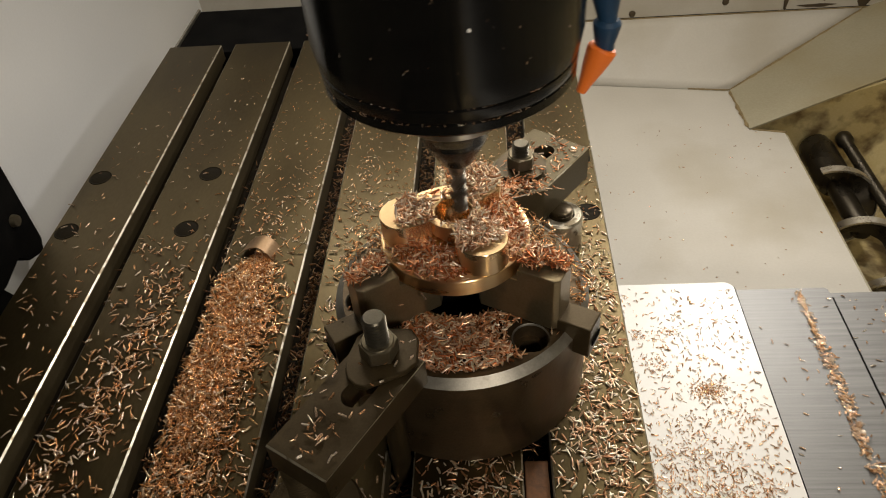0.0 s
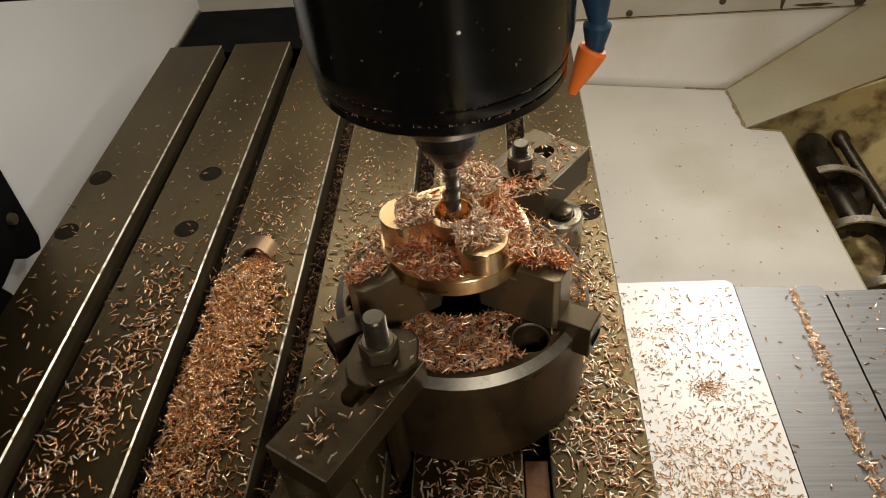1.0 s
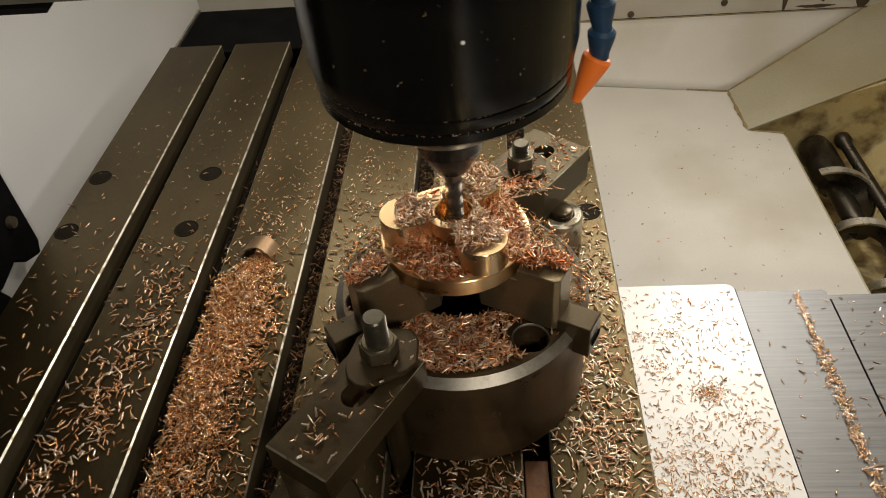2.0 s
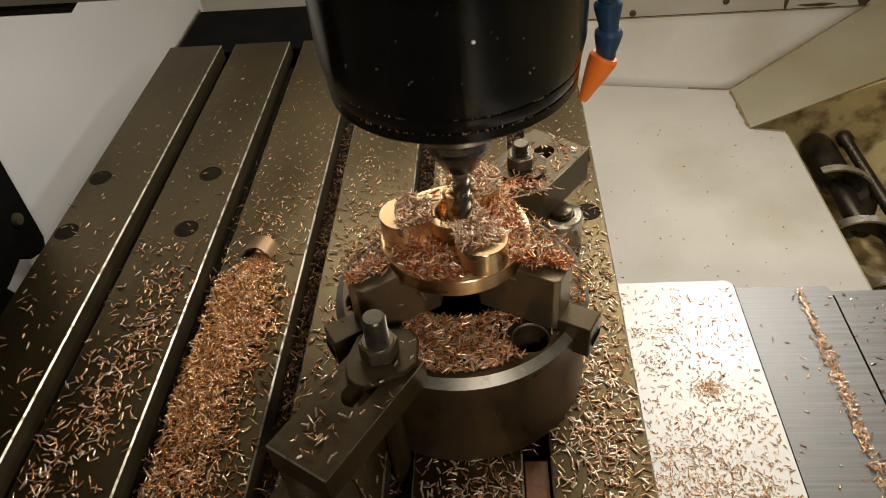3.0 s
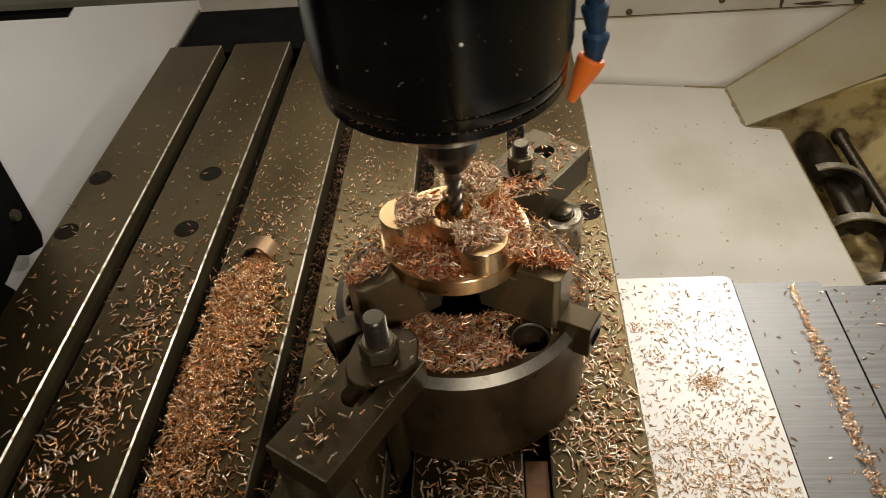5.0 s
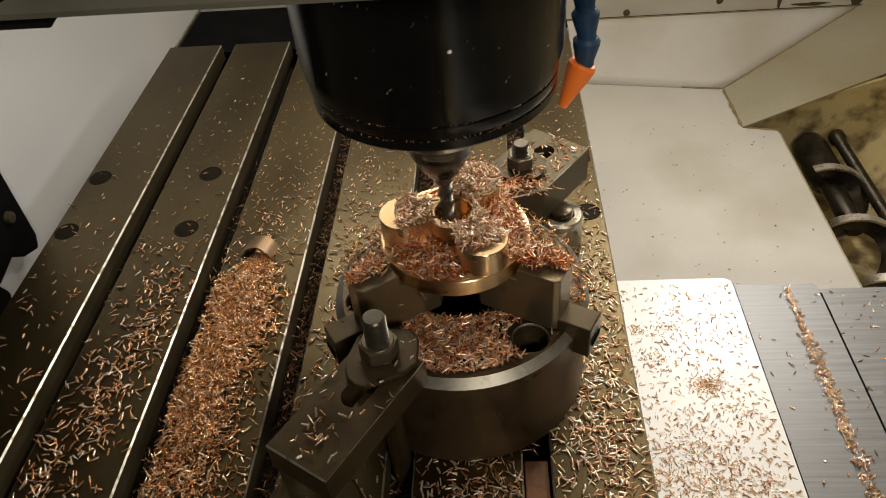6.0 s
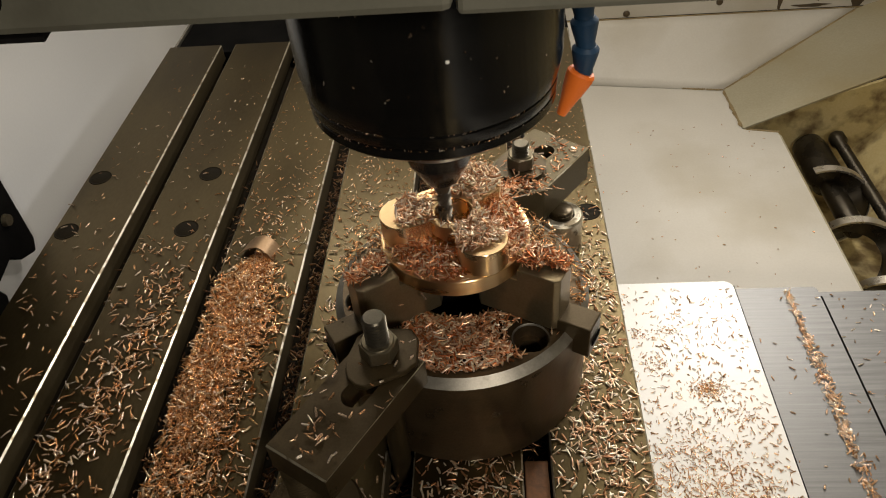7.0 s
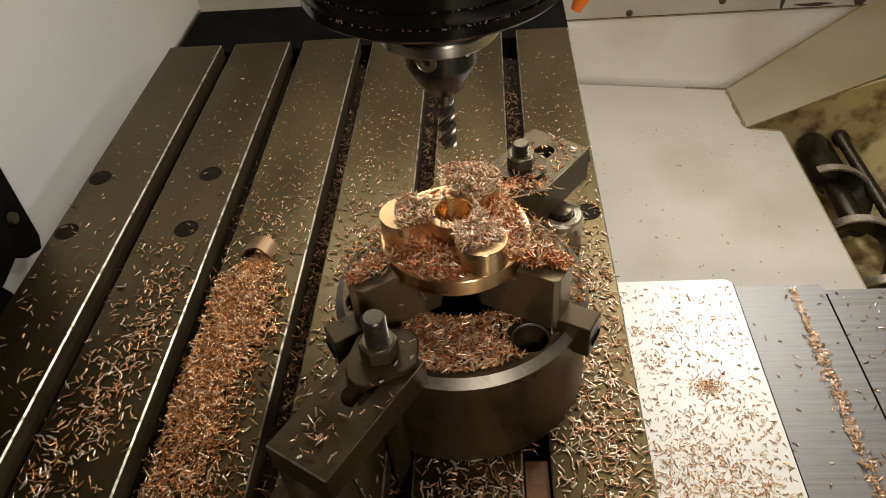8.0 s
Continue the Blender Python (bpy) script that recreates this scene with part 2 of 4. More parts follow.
def slivers(name, places, length, width, mat, label, lie=0.25, curl=0.22, shrink=0.0):
    """Loose curled slivers of metal, one closed bent strip at each place (x, y, z)."""
    pts = np.array(places, float)
    k = len(pts)
    rng = np.random.default_rng(len(name) * 7 + k)
    L = length * 1.05 * rng.uniform(0.45, 1.4, k)
    wd = width * 1.2 * rng.uniform(0.6, 1.3, k)
    far = np.clip(1 - shrink * (pts[:, 1] - 0.05), 0.55, 1.0) * np.where((pts[:, 0] < -0.215) & (shrink > 0), 1.12, 1.0)
    L, wd = L * far, wd * far
    cv = rng.normal(0, curl, k)
    tw = rng.normal(0, 0.7, k)
    sec = 5
    s = np.linspace(-0.5, 0.5, sec)
    taper = np.array([0.82, 0.98, 1.0, 0.97, 0.74])
    ang = s[None, :] * cv[:, None]
    x = L[:, None] * s[None, :]
    zc = L[:, None] * cv[:, None] * (s[None, :] ** 2) * 0.8
    v = np.zeros((k, sec, 3, 3))
    for c, (a, h) in enumerate(((-0.5, 0.0), (0.5, 0.0), (0.0, 0.34))):
        th = tw[:, None] * s[None, :] * 2
        yy = wd[:, None] * taper * a
        zz = wd[:, None] * taper * h
        v[:, :, c, 0] = x - np.sin(ang) * zz
        v[:, :, c, 1] = yy * np.cos(th) - zz * np.sin(th)
        v[:, :, c, 2] = zc + yy * np.sin(th) + zz * np.cos(th)
    yaw = rng.uniform(0, 2 * np.pi, k)
    pitch = rng.normal(0, lie, k)
    roll = rng.uniform(-0.9, 0.9, k)
    cy, sy, cp, sp, cr, sr = np.cos(yaw), np.sin(yaw), np.cos(pitch), np.sin(pitch), np.cos(roll), np.sin(roll)
    R = np.stack([np.stack([cy * cp, cy * sp * sr - sy * cr, cy * sp * cr + sy * sr], -1),
                  np.stack([sy * cp, sy * sp * sr + cy * cr, sy * sp * cr - cy * sr], -1),
                  np.stack([-sp, cp * sr, cp * cr], -1)], 1)
    v = np.einsum("kij,kscj->ksci", R, v)
    low = v[..., 2].reshape(k, -1).min(1)
    v += pts[:, None, None, :]
    v[..., 2] -= low[:, None, None]
    quads = [(j * 3 + c, j * 3 + (c + 1) % 3, (j + 1) * 3 + (c + 1) % 3, (j + 1) * 3 + c) for j in range(sec - 1) for c in range(3)]
    q = (np.array(quads)[None] + (np.arange(k) * sec * 3)[:, None, None]).reshape(-1, 4)
    me = bpy.data.meshes.new(name)
    me.vertices.add(k * sec * 3)
    me.vertices.foreach_set("co", v.reshape(-1))
    me.loops.add(q.size)
    me.loops.foreach_set("vertex_index", q.reshape(-1).astype(np.int32))
    me.polygons.add(len(q))
    me.polygons.foreach_set("loop_start", np.arange(0, q.size, 4, dtype=np.int32))
    me.update(calc_edges=True)
    me.materials.append(mat)
    return tagged(new(name, me), label, "metal chips", "", "stuff")


# ---- machine table ----
SLOTS = [-0.3214 + 0.09 * i for i in range(5)]
SLOT_W, LEFT, RIGHT, FAR, NEAR = 0.018, -0.3906, 0.1213, 0.5225, -0.62


def table_strip(x0, x1, parent):
    """One land of the table between two slots; undercut below for the heads of the bolts."""
    c, t, u, d = 0.0012, -0.020, 0.007, -0.036
    out = [(x0, -c), (x0 + c, 0.0), (x1 - c, 0.0), (x1, -c)]
    right = [(x1, d)] if x1 == RIGHT else [(x1, t), (x1 - u, t), (x1 - u, d)]
    left = [(x0, d)] if x0 == LEFT else [(x0 + u, d), (x0 + u, t), (x0, t)]
    prof = out + right + left
    bm = bmesh.new()
    n0 = [bm.verts.new((x, NEAR, z)) for x, z in prof]
    n1 = [bm.verts.new((x, FAR, z)) for x, z in prof]
    k = len(prof)
    for i in range(k):
        f = bm.faces.new((n0[i], n0[(i + 1) % k], n1[(i + 1) % k], n1[i]))
        # Both chamfers get the paler steel, so their highlight lies in the colour
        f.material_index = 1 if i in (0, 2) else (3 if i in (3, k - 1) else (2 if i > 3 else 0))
    bm.faces.new(n0[::-1])
    bm.faces.new(n1)
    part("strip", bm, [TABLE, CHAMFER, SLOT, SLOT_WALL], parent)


table = thing("machine_table", "oily steel milling machine table with five T slots", "machine table", kind="structure")
edges = [LEFT] + [v for s in SLOTS for v in (s, s + SLOT_W)] + [RIGHT]
for i in range(0, 12, 2):
    table_strip(edges[i], edges[i + 1], table)
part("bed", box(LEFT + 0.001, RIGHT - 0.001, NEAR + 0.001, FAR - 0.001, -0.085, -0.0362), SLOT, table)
for x, y in ((-0.3768, 0.1607), (-0.3758, 0.2436), (-0.2605, 0.1591), (-0.2602, 0.2432), (0.1072, 0.1643), (0.1072, 0.246)):
    plug = part("plug", lathe([(0, 0.0003), (0.0085, 0.0004), (0.0092, 0.0002), (0.0104, 0.0002), (0.0110, 0.0006), (0.0114, 0.0)], 32), PLUG, table, "dark round plug in a bolt hole", True)
    plug.location = (x, y, 0)

end_cover = thing("table_end_cover", "flat black rubber cover behind the end of the machine table", "cover", kind="structure")
part("plate", box(-0.388, 0.124, FAR + 0.0004, 0.650, -0.085, -0.010, 0.002), BLACK, end_cover)
part("edge_strip", box(-0.3915, -0.3885, FAR + 0.004, 0.652, -0.035, -0.007, 0.0008), RIM, end_cover)

# ---- chuck ----
CH_R, CH_H = 0.0842, 0.0820
chuck = thing("lathe_chuck", "brown oiled three-jaw chuck clamped flat on the machine table", "chuck")
chuck.location = (0.0010, -0.0024, 0)
HOLES = [(0.0655 * math.cos(radians(a)), 0.0655 * math.sin(radians(a))) for a in (312, 192, 72)]
bm = lathe([(0.031, CH_H - 0.010), (0.031, CH_H), (CH_R - 0.0055, CH_H), (CH_R, CH_H - 0.0047), (CH_R, 0.0015), (CH_R - 0.0015, 0.0), (0.031, 0.0)], 128)
bmesh.ops.delete(bm, geom=[f for f in bm.faces if abs(f.calc_center_median().z - CH_H) < 1e-5], context="FACES_ONLY")
for hx, hy in HOLES:
    rims = []
    for r, z in ((0.0117, CH_H), (0.0109, CH_H - 0.0012), (0.0109, CH_H - 0.011), (0.0070, CH_H - 0.011), (0.0070, CH_H - 0.022)):
        rims.append([bm.verts.new((hx + r * math.cos(2 * math.pi * i / 36), hy + r * math.sin(2 * math.pi * i / 36), z)) for i in range(36)])
    for p, q in zip(rims, rims[1:]):
        for i in range(36):
            bm.faces.new((p[i], p[(i + 1) % 36], q[(i + 1) % 36], q[i]))
    bm.faces.new(rims[-1])
flat_edges = [e for e in bm.edges if all(abs(v.co.z - CH_H) < 1e-5 for v in e.verts) and len(e.link_faces) == 1]
bmesh.ops.triangle_fill(bm, use_beauty=True, edges=flat_edges, normal=(0, 0, 1))
for f in bm.faces:
    z = f.calc_center_median()
    rr = math.hypot(z.x, z.y)
    f.material_index = 1 if (CH_R - 0.0054 < rr < CH_R - 0.0005 and CH_H - 0.0048 < z.z < CH_H - 0.0005 and abs(f.normal.z) < 0.99) or any(0.0108 < math.hypot(z.x - hx, z.y - hy) < 0.0118 and CH_H - 0.0013 < z.z < CH_H - 0.0001 for hx, hy in HOLES) else 0
body = part("body", bm, [CHUCK, RIM], chuck, smooth=True)
part("bore", lathe([(0, 0.002), (0.0308, 0.002), (0.0308, 0.0800), (0.0295, 0.0800), (0.0295, 0.004), (0, 0.004)], 48), BLACK, chuck, smooth=True)
JAW_ANGLES = (92, 212, 332)


def chuck_jaw(angle):
    m = Matrix.Rotation(radians(angle), 4, "Z")
    w = 0.0112
    side = [(0.016, CH_H + 0.0004), (0.0738, CH_H + 0.0004), (0.0738, 0.1235), (0.0469, 0.1235), (0.0469, 0.1150), (0.016, 0.1150)]
    bm = bmesh.new()
    ends = [[bm.verts.new((r, y, z)) for r, z in side] for y in (-w, w)]
    bm.faces.new(ends[0])
    bm.faces.new(ends[1][::-1])
    for i in range(6):
        bm.faces.new((ends[0][i], ends[1][i], ends[1][(i + 1) % 6], ends[0][(i + 1) % 6]))
    for sy in (-1, 1):
        for at, nrm in (((0.0708, sy * w, 0), (0.74, sy * 0.67, 0)), ((0.021, sy * w, 0), (-0.8, sy * 0.6, 0))):
            cut = bmesh.ops.bisect_plane(bm, geom=bm.verts[:] + bm.edges[:] + bm.faces[:], plane_co=at, plane_no=nrm, clear_outer=True)
            bmesh.ops.holes_fill(bm, edges=[e for e in bm.edges if len(e.link_faces) == 1], sides=0)
    bmesh.ops.bevel(bm, geom=[e for e in bm.edges if len(e.link_faces) == 2 and e.calc_face_angle(0) > 0.4], offset=0.0007, segments=2, profile=0.5, affect="EDGES")
    bmesh.ops.transform(bm, matrix=m, verts=bm.verts)
    j = part("jaw", bm, JAW, chuck, "ground steel chuck jaw")
    base = prism([(0.040, -0.0088), (0.0945, -0.0088), (0.0945, 0.0088), (0.040, 0.0088)], 0.0655, 0.0900, 0.0009, 2, m)
    part("slide", base, CLAMP, j, "worn jaw slide reaching past the rim")
    part("groove", prism([(0.0948, -0.006), (0.0956, -0.006), (0.0956, 0.006), (0.0948, 0.006)], 0.0745, 0.0785, 0, 1, m), BLACK, j)


for a in JAW_ANGLES:
    chuck_jaw(a)
# ---- workpiece ----
WP_R, WP_Z0, WP_Z1, WP_TOP, HOLE = 0.0467, 0.1152, 0.1266, 0.1428, 0.0118


def lobe_outline():
    """Outer outline of the raised part: a hub with three round lobes."""
    lobes = ((181, 0.0302), (303, 0.0312), (63, 0.0306))
    round_r = 0.0158
    out = []
    for i in range(360):
        r = 0.0170
        for la, far in lobes:
            d = radians(abs((i - la + 180) % 360 - 180))
            if far * math.sin(d) < round_r and d < 1.5:
                r = max(r, far * math.cos(d) + math.sqrt(round_r ** 2 - (far * math.sin(d)) ** 2))
        out.append(r)
    sm = [sum(out[(i + k) % 360] for k in range(-3, 4)) / 7 for i in range(360)]
    return [(sm[i] * math.cos(radians(i)), sm[i] * math.sin(radians(i))) for i in range(360)]


work = thing("bronze_workpiece", "bright turned bronze disc being milled into raised lobes", "workpiece")
part("flange", lathe([(0.0136, WP_Z0), (WP_R - 0.0006, WP_Z0), (WP_R, WP_Z0 + 0.0006), (WP_R, WP_Z1 - 0.0005), (WP_R - 0.0005, WP_Z1), (0.0136, WP_Z1)], 128), BRASS, work, smooth=True)
bm = bmesh.new()
ring = lobe_outline()
lo = [bm.verts.new((x, y, WP_Z1 + 0.0001)) for x, y in ring]
mid = [bm.verts.new((x, y, WP_TOP - 0.0004)) for x, y in ring]
hi = [bm.verts.new((x * 0.992, y * 0.992, WP_TOP)) for x, y in ring]
h1 = [bm.verts.new((HOLE * math.cos(radians(i)), HOLE * math.sin(radians(i)), WP_TOP)) for i in range(360)]
h0 = [bm.verts.new((HOLE * math.cos(radians(i)), HOLE * math.sin(radians(i)), 0.1195)) for i in range(360)]
b1 = [bm.verts.new((0.0074 * math.cos(radians(i)), 0.0074 * math.sin(radians(i)), 0.1195)) for i in range(360)]
b0 = [bm.verts.new((0.0074 * math.cos(radians(i)), 0.0074 * math.sin(radians(i)), 0.1160)) for i in range(360)]
for a, b in ((lo, mid), (mid, hi), (hi, h1), (h1, h0), (h0, b1), (b1, b0)):
    for i in range(360):
        j = (i + 1) % 360
        f = bm.faces.new((a[i], a[j], b[j], b[i]))
        f.material_index = 1 if a is hi else 0
part("raised_boss", bm, [COPPER_FLOOR, MILLED_TOP], work, "milled bronze lobes round a bored pocket", True)

# ---- clamps ----


def threaded_rod(r, z0, z1, pitch):
    prof = [(0, z0)]
    z = z0
    while z < z1 - pitch:
        prof += [(r * 0.79, z + 0.05 * pitch), (r, z + 0.45 * pitch), (r, z + 0.6 * pitch), (r * 0.79, z + 0.95 * pitch)]
        z += pitch
    prof += [(r * 0.95, z1 - 0.001), (r * 0.8, z1), (0, z1)]
    return lathe(prof, 24)


def hexagon(r, z0, z1, turn=0.0):
    out = [(r * math.cos(radians(60 * i + turn)), r * math.sin(radians(60 * i + turn))) for i in range(6)]
    bm = prism(out, z0, z1, 0.0009, 2)
    return bm


def slotted_bar(outline, centre, half_len, half_wid, turn, z0, z1):
    """A flat bar with one long hole through it and broken upper edges."""
    bm = bmesh.new()
    gx, gy = sum(p[0] for p in outline) / len(outline), sum(p[1] for p in outline) / len(outline)
    inner = [(x - 0.0008 * math.copysign(1, x - gx) * min(1, abs(x - gx) / 0.008), y - 0.0008 * math.copysign(1, y - gy) * min(1, abs(y - gy) / 0.008)) for x, y in outline]
    ca, sa = math.cos(radians(turn)), math.sin(radians(turn))
    loop = []
    for a in range(0, 360, 10):
        u, v = half_wid * math.cos(radians(a)) + (half_len - half_wid) * (1 if a < 90 or a >= 270 else -1), half_wid * math.sin(radians(a))
        loop.append((centre[0] + u * ca - v * sa, centre[1] + u * sa + v * ca))
    rings = [[bm.verts.new((x, y, z)) for x, y in pts] for pts, z in ((outline, z0), (outline, z1 - 0.0008), (inner, z1), (loop, z1), (loop, z0))]
    for a, b in ((0, 1), (1, 2), (3, 4)):
        k = len(rings[a])
        for i in range(k):
            f = bm.faces.new((rings[a][i], rings[a][(i + 1) % k], rings[b][(i + 1) % k], rings[b][i]))
            # upper edge takes the paler steel as a painted highlight
            f.material_index = 1 if a == 1 else 0
    for z in (z0, z1):
        rim = [e for e in bm.edges if len(e.link_faces) == 1 and all(abs(v.co.z - z) < 1e-6 for v in e.verts)]
        bmesh.ops.triangle_fill(bm, use_beauty=True, edges=rim, normal=(0, 0, 1))
    return bm


def clamp_set(label, x, y, top, bar, bar_mat, thick, washer, stud_top, turn, hole):
    """Strap clamp: bar, washer, nut and stud that stands in a slot."""
    c = thing("strap_clamp", label, "clamp", "clamps round the chuck")
    c.location = (x, y, 0)
    loc = [(px - x, py - y) for px, py in bar]
    part("bar", slotted_bar(loc, *hole, top - thick, top), [bar_mat, CHAMFER], c)
    w = part("washer", prism(washer, top + 0.0003, top + 0.0042, 0.0010, 2), CLAMP, c, "thick flat steel washer")
    part("nut", hexagon(0.0116, top + 0.0044, top + 0.0148, turn), NUT, c, "worn hexagon nut")
    part("collar", lathe([(0.0069, top + 0.0146), (0.0096, top + 0.0146), (0.0090, top + 0.0156), (0.0069, top + 0.0156)], 32), NUT, c, smooth=True)
    stud = part("stud", threaded_rod(0.0069, top, stud_top, 0.0024), STUD, c, "threaded steel stud", True)
    part("shank", lathe([(0, -0.030), (0.0066, -0.030), (0.0070, -0.029), (0.0070, top - 0.0005), (0.0066, top), (0, top)], 32), CLAMP, stud, smooth=True)
    return c


FRONT_WASHER = [(-0.0186, -0.0036), (-0.0190, -0.0110), (-0.0168, -0.0178), (-0.0120, -0.0226), (-0.0062, -0.0241), (0.0160, -0.0136), (0.0218, -0.0078),
                (0.0216, 0.0100), (0.0170, 0.0178), (-0.0080, 0.0190), (-0.0150, 0.0120)]
bar_front = bar_on((-0.0805, -0.1485), (-0.0345, -0.0725), 0.0412, 0, 0)
clamp_set("dark steel strap clamp with nut and washer gripping the chuck rim", -0.0424, -0.0800, 0.1015, bar_front, CLAMP, 0.0200,
          FRONT_WASHER, 0.1360, 10, ((-0.0096, -0.0228), 0.0125, 0.0078, 58.8))
bar_rear = [(0.104, 0.162), (0.0640, 0.1080), (0.0370, 0.0990), (0.013, 0.0970), (0.003, 0.119), (0.061, 0.194)]
clamp_set("grey ground steel strap clamp behind the chuck", 0.0466, 0.1360, 0.0710, bar_rear, CLAMP_PALE, 0.0305,
          [(0.0205 * math.cos(radians(a)), 0.0205 * math.sin(radians(a))) for a in range(0, 360, 10)], 0.0965, 20, ((0.0195, 0.0225), 0.0105, 0.0078, 53))


def screw_jack(label, x, y, r, h, top, mat=JAW, stem=0.48):
    j = thing("screw_jack", label, "support", "supports under the clamps")
    j.location = (x, y, 0)
    part("base", lathe([(0, 0), (r - 0.001, 0), (r, 0.001), (r, h - 0.0015), (r - 0.0015, h), (r * (stem + 0.07), h), (r * (stem + 0.02), h - 0.004), (0, h - 0.004)], 48), mat, j, smooth=True)
    part("screw", threaded_rod(r * stem, h - 0.004, top, 0.0025), CLAMP, j, smooth=True)


screw_jack("round steel screw jack supporting the rear clamp bar", 0.0790, 0.1215, 0.0180, 0.0350, 0.0404, CHAMFER, 0.54)
screw_jack("dark round steel jack supporting the front clamp bar", -0.0870, -0.1360, 0.0300, 0.030, 0.0814, CLAMP, 0.30)

stop = thing("slot_nut", "rusty steel nut sitting in a table slot", "nut")
part("block", box(0.0395, 0.0556, -0.112, -0.082, -0.028, -0.006, 0.001), material("rusty_steel", (0.085, 0.042, 0.020), (0.19, 0.085, 0.035), (0.5, 0.7), 0.4, 60, 400, 0.3), stop)

# ---- enclosure: floor pan, walls, trough ----


def quad_slab(pts, thick):
    """A sheet of metal over four or more corners, given a thickness along its normal."""
    v = [Vector(q) for q in pts]
    n = (v[1] - v[0]).cross(v[2] - v[0]).normalized()
    if n.z < 0:
        n = -n
    bm = bmesh.new()
    up = [bm.verts.new(q) for q in v]
    dn = [bm.verts.new(q - n * thick) for q in v]
    k = len(v)
    bm.faces.new(up)
    bm.faces.new(dn[::-1])
    for i in range(k):
        bm.faces.new((up[i], dn[i], dn[(i + 1) % k], up[(i + 1) % k]))
    return bm


moving_base, moving_saddle, moving_head = [], [], []

pan = thing("floor_pan", "cream painted sheet metal floor beside the machine table", "floor pan", kind="structure")
part("sheet", quad_slab([(-0.55, -0.75, -0.27), (0.483, -0.75, -0.27), (0.483, 0.667, -0.27), (0.4313, 0.6806, -0.27), (0.4287, 0.8001, -0.27), (0.1905, 0.8406, -0.27), (-0.55, 0.9118, -0.27)], 0.003), WHITE, pan)
part("lip", box(0.481, 0.486, -0.75, 0.662, -0.285, -0.2702, 0.0005), GRIMY, pan)
slope = thing("wall_slope", "sloping cream panel at the foot of the rear wall", "wall", kind="structure")
b0, b1, b2, t0, t1, t2 = (-0.55, 0.912, -0.2705), (0.1905, 0.8411, -0.2705), (0.4287, 0.8006, -0.2705), (-0.55, 0.918, -0.187), (0.1905, 0.918, -0.187), (0.6695, 0.918, -0.187)
bm = bmesh.new()
foot = [Vector(b0).lerp(Vector(b1), i / 8) for i in range(8)] + [Vector(b1).lerp(Vector(b2), i / 8) for i in range(9)]
rows_up = []
for k in range(9):
    rows_up.append([bm.verts.new(p.lerp(Vector(t0).lerp(Vector(t2), (p.x + 0.55) / 0.9787), k / 8)) for p in foot])
for lo_row, up_row in zip(rows_up, rows_up[1:]):
    for i in range(16):
        bm.faces.new((lo_row[i], lo_row[i + 1], up_row[i + 1], up_row[i]))
sheet = part("sheet", bm, WHITE, slope, smooth=True)
sheet.modifiers.new("thickness", "SOLIDIFY").thickness = 0.002
back = thing("wall_back", "cream painted rear wall of the machine enclosure", "wall", kind="structure")
part("sheet", box(-0.60, 0.80, 0.919, 0.930, -0.183, 1.30), WHITE, back)
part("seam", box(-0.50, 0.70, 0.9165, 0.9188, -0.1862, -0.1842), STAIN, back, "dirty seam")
for x, z in ((0.272, -0.176), (0.432, -0.163)):
    b = part("screw", lathe([(0, 0.0035), (0.004, 0.003), (0.006, 0.001), (0.006, 0)], 16, Matrix.Rotation(radians(90), 4, "X")), DIRT, back)
    b.location = (x, 0.9188, z)
for x, z, w, h in ((0.536, -0.168, 0.004, 0.017), (0.590, -0.178, 0.030, 0.003), (0.60, -0.165, 0.005, 0.005), (0.668, -0.176, 0.010, 0.012)):
    part("drip", prism([(x + w * math.cos(radians(a)) * (1 + 0.25 * math.sin(3 * radians(a))), z + h * math.sin(radians(a)) * (1 + 0.2 * math.cos(5 * radians(a)))) for a in range(0, 360, 20)],
                       -0.9188, -0.9182, m=Matrix.Rotation(radians(90), 4, "X")), DIRT, back, "dried dirt on the paint")
gusset = thing("chute_panel", "cream sheet metal panel sloping over the chip trough", "panel", kind="structure")
part("sheet", quad_slab([(0.4290, 0.7995, -0.268), (0.4313, 0.6806, -0.268), (0.6376, 0.7078, -0.199), (0.760, 0.722, -0.158), (0.760, 0.93, -0.158), (0.6695, 0.917, -0.187)], 0.003), GRIMY, gusset)


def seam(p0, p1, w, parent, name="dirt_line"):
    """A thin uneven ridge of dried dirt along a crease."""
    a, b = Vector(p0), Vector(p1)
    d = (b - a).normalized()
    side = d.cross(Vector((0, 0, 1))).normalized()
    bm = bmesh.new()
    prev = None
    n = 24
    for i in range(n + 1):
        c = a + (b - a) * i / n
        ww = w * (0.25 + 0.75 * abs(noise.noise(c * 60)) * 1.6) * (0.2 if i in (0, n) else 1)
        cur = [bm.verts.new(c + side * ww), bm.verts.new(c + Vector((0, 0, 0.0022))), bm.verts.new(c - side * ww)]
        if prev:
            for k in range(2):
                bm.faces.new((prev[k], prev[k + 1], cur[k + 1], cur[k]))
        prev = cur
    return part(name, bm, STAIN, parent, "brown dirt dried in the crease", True)


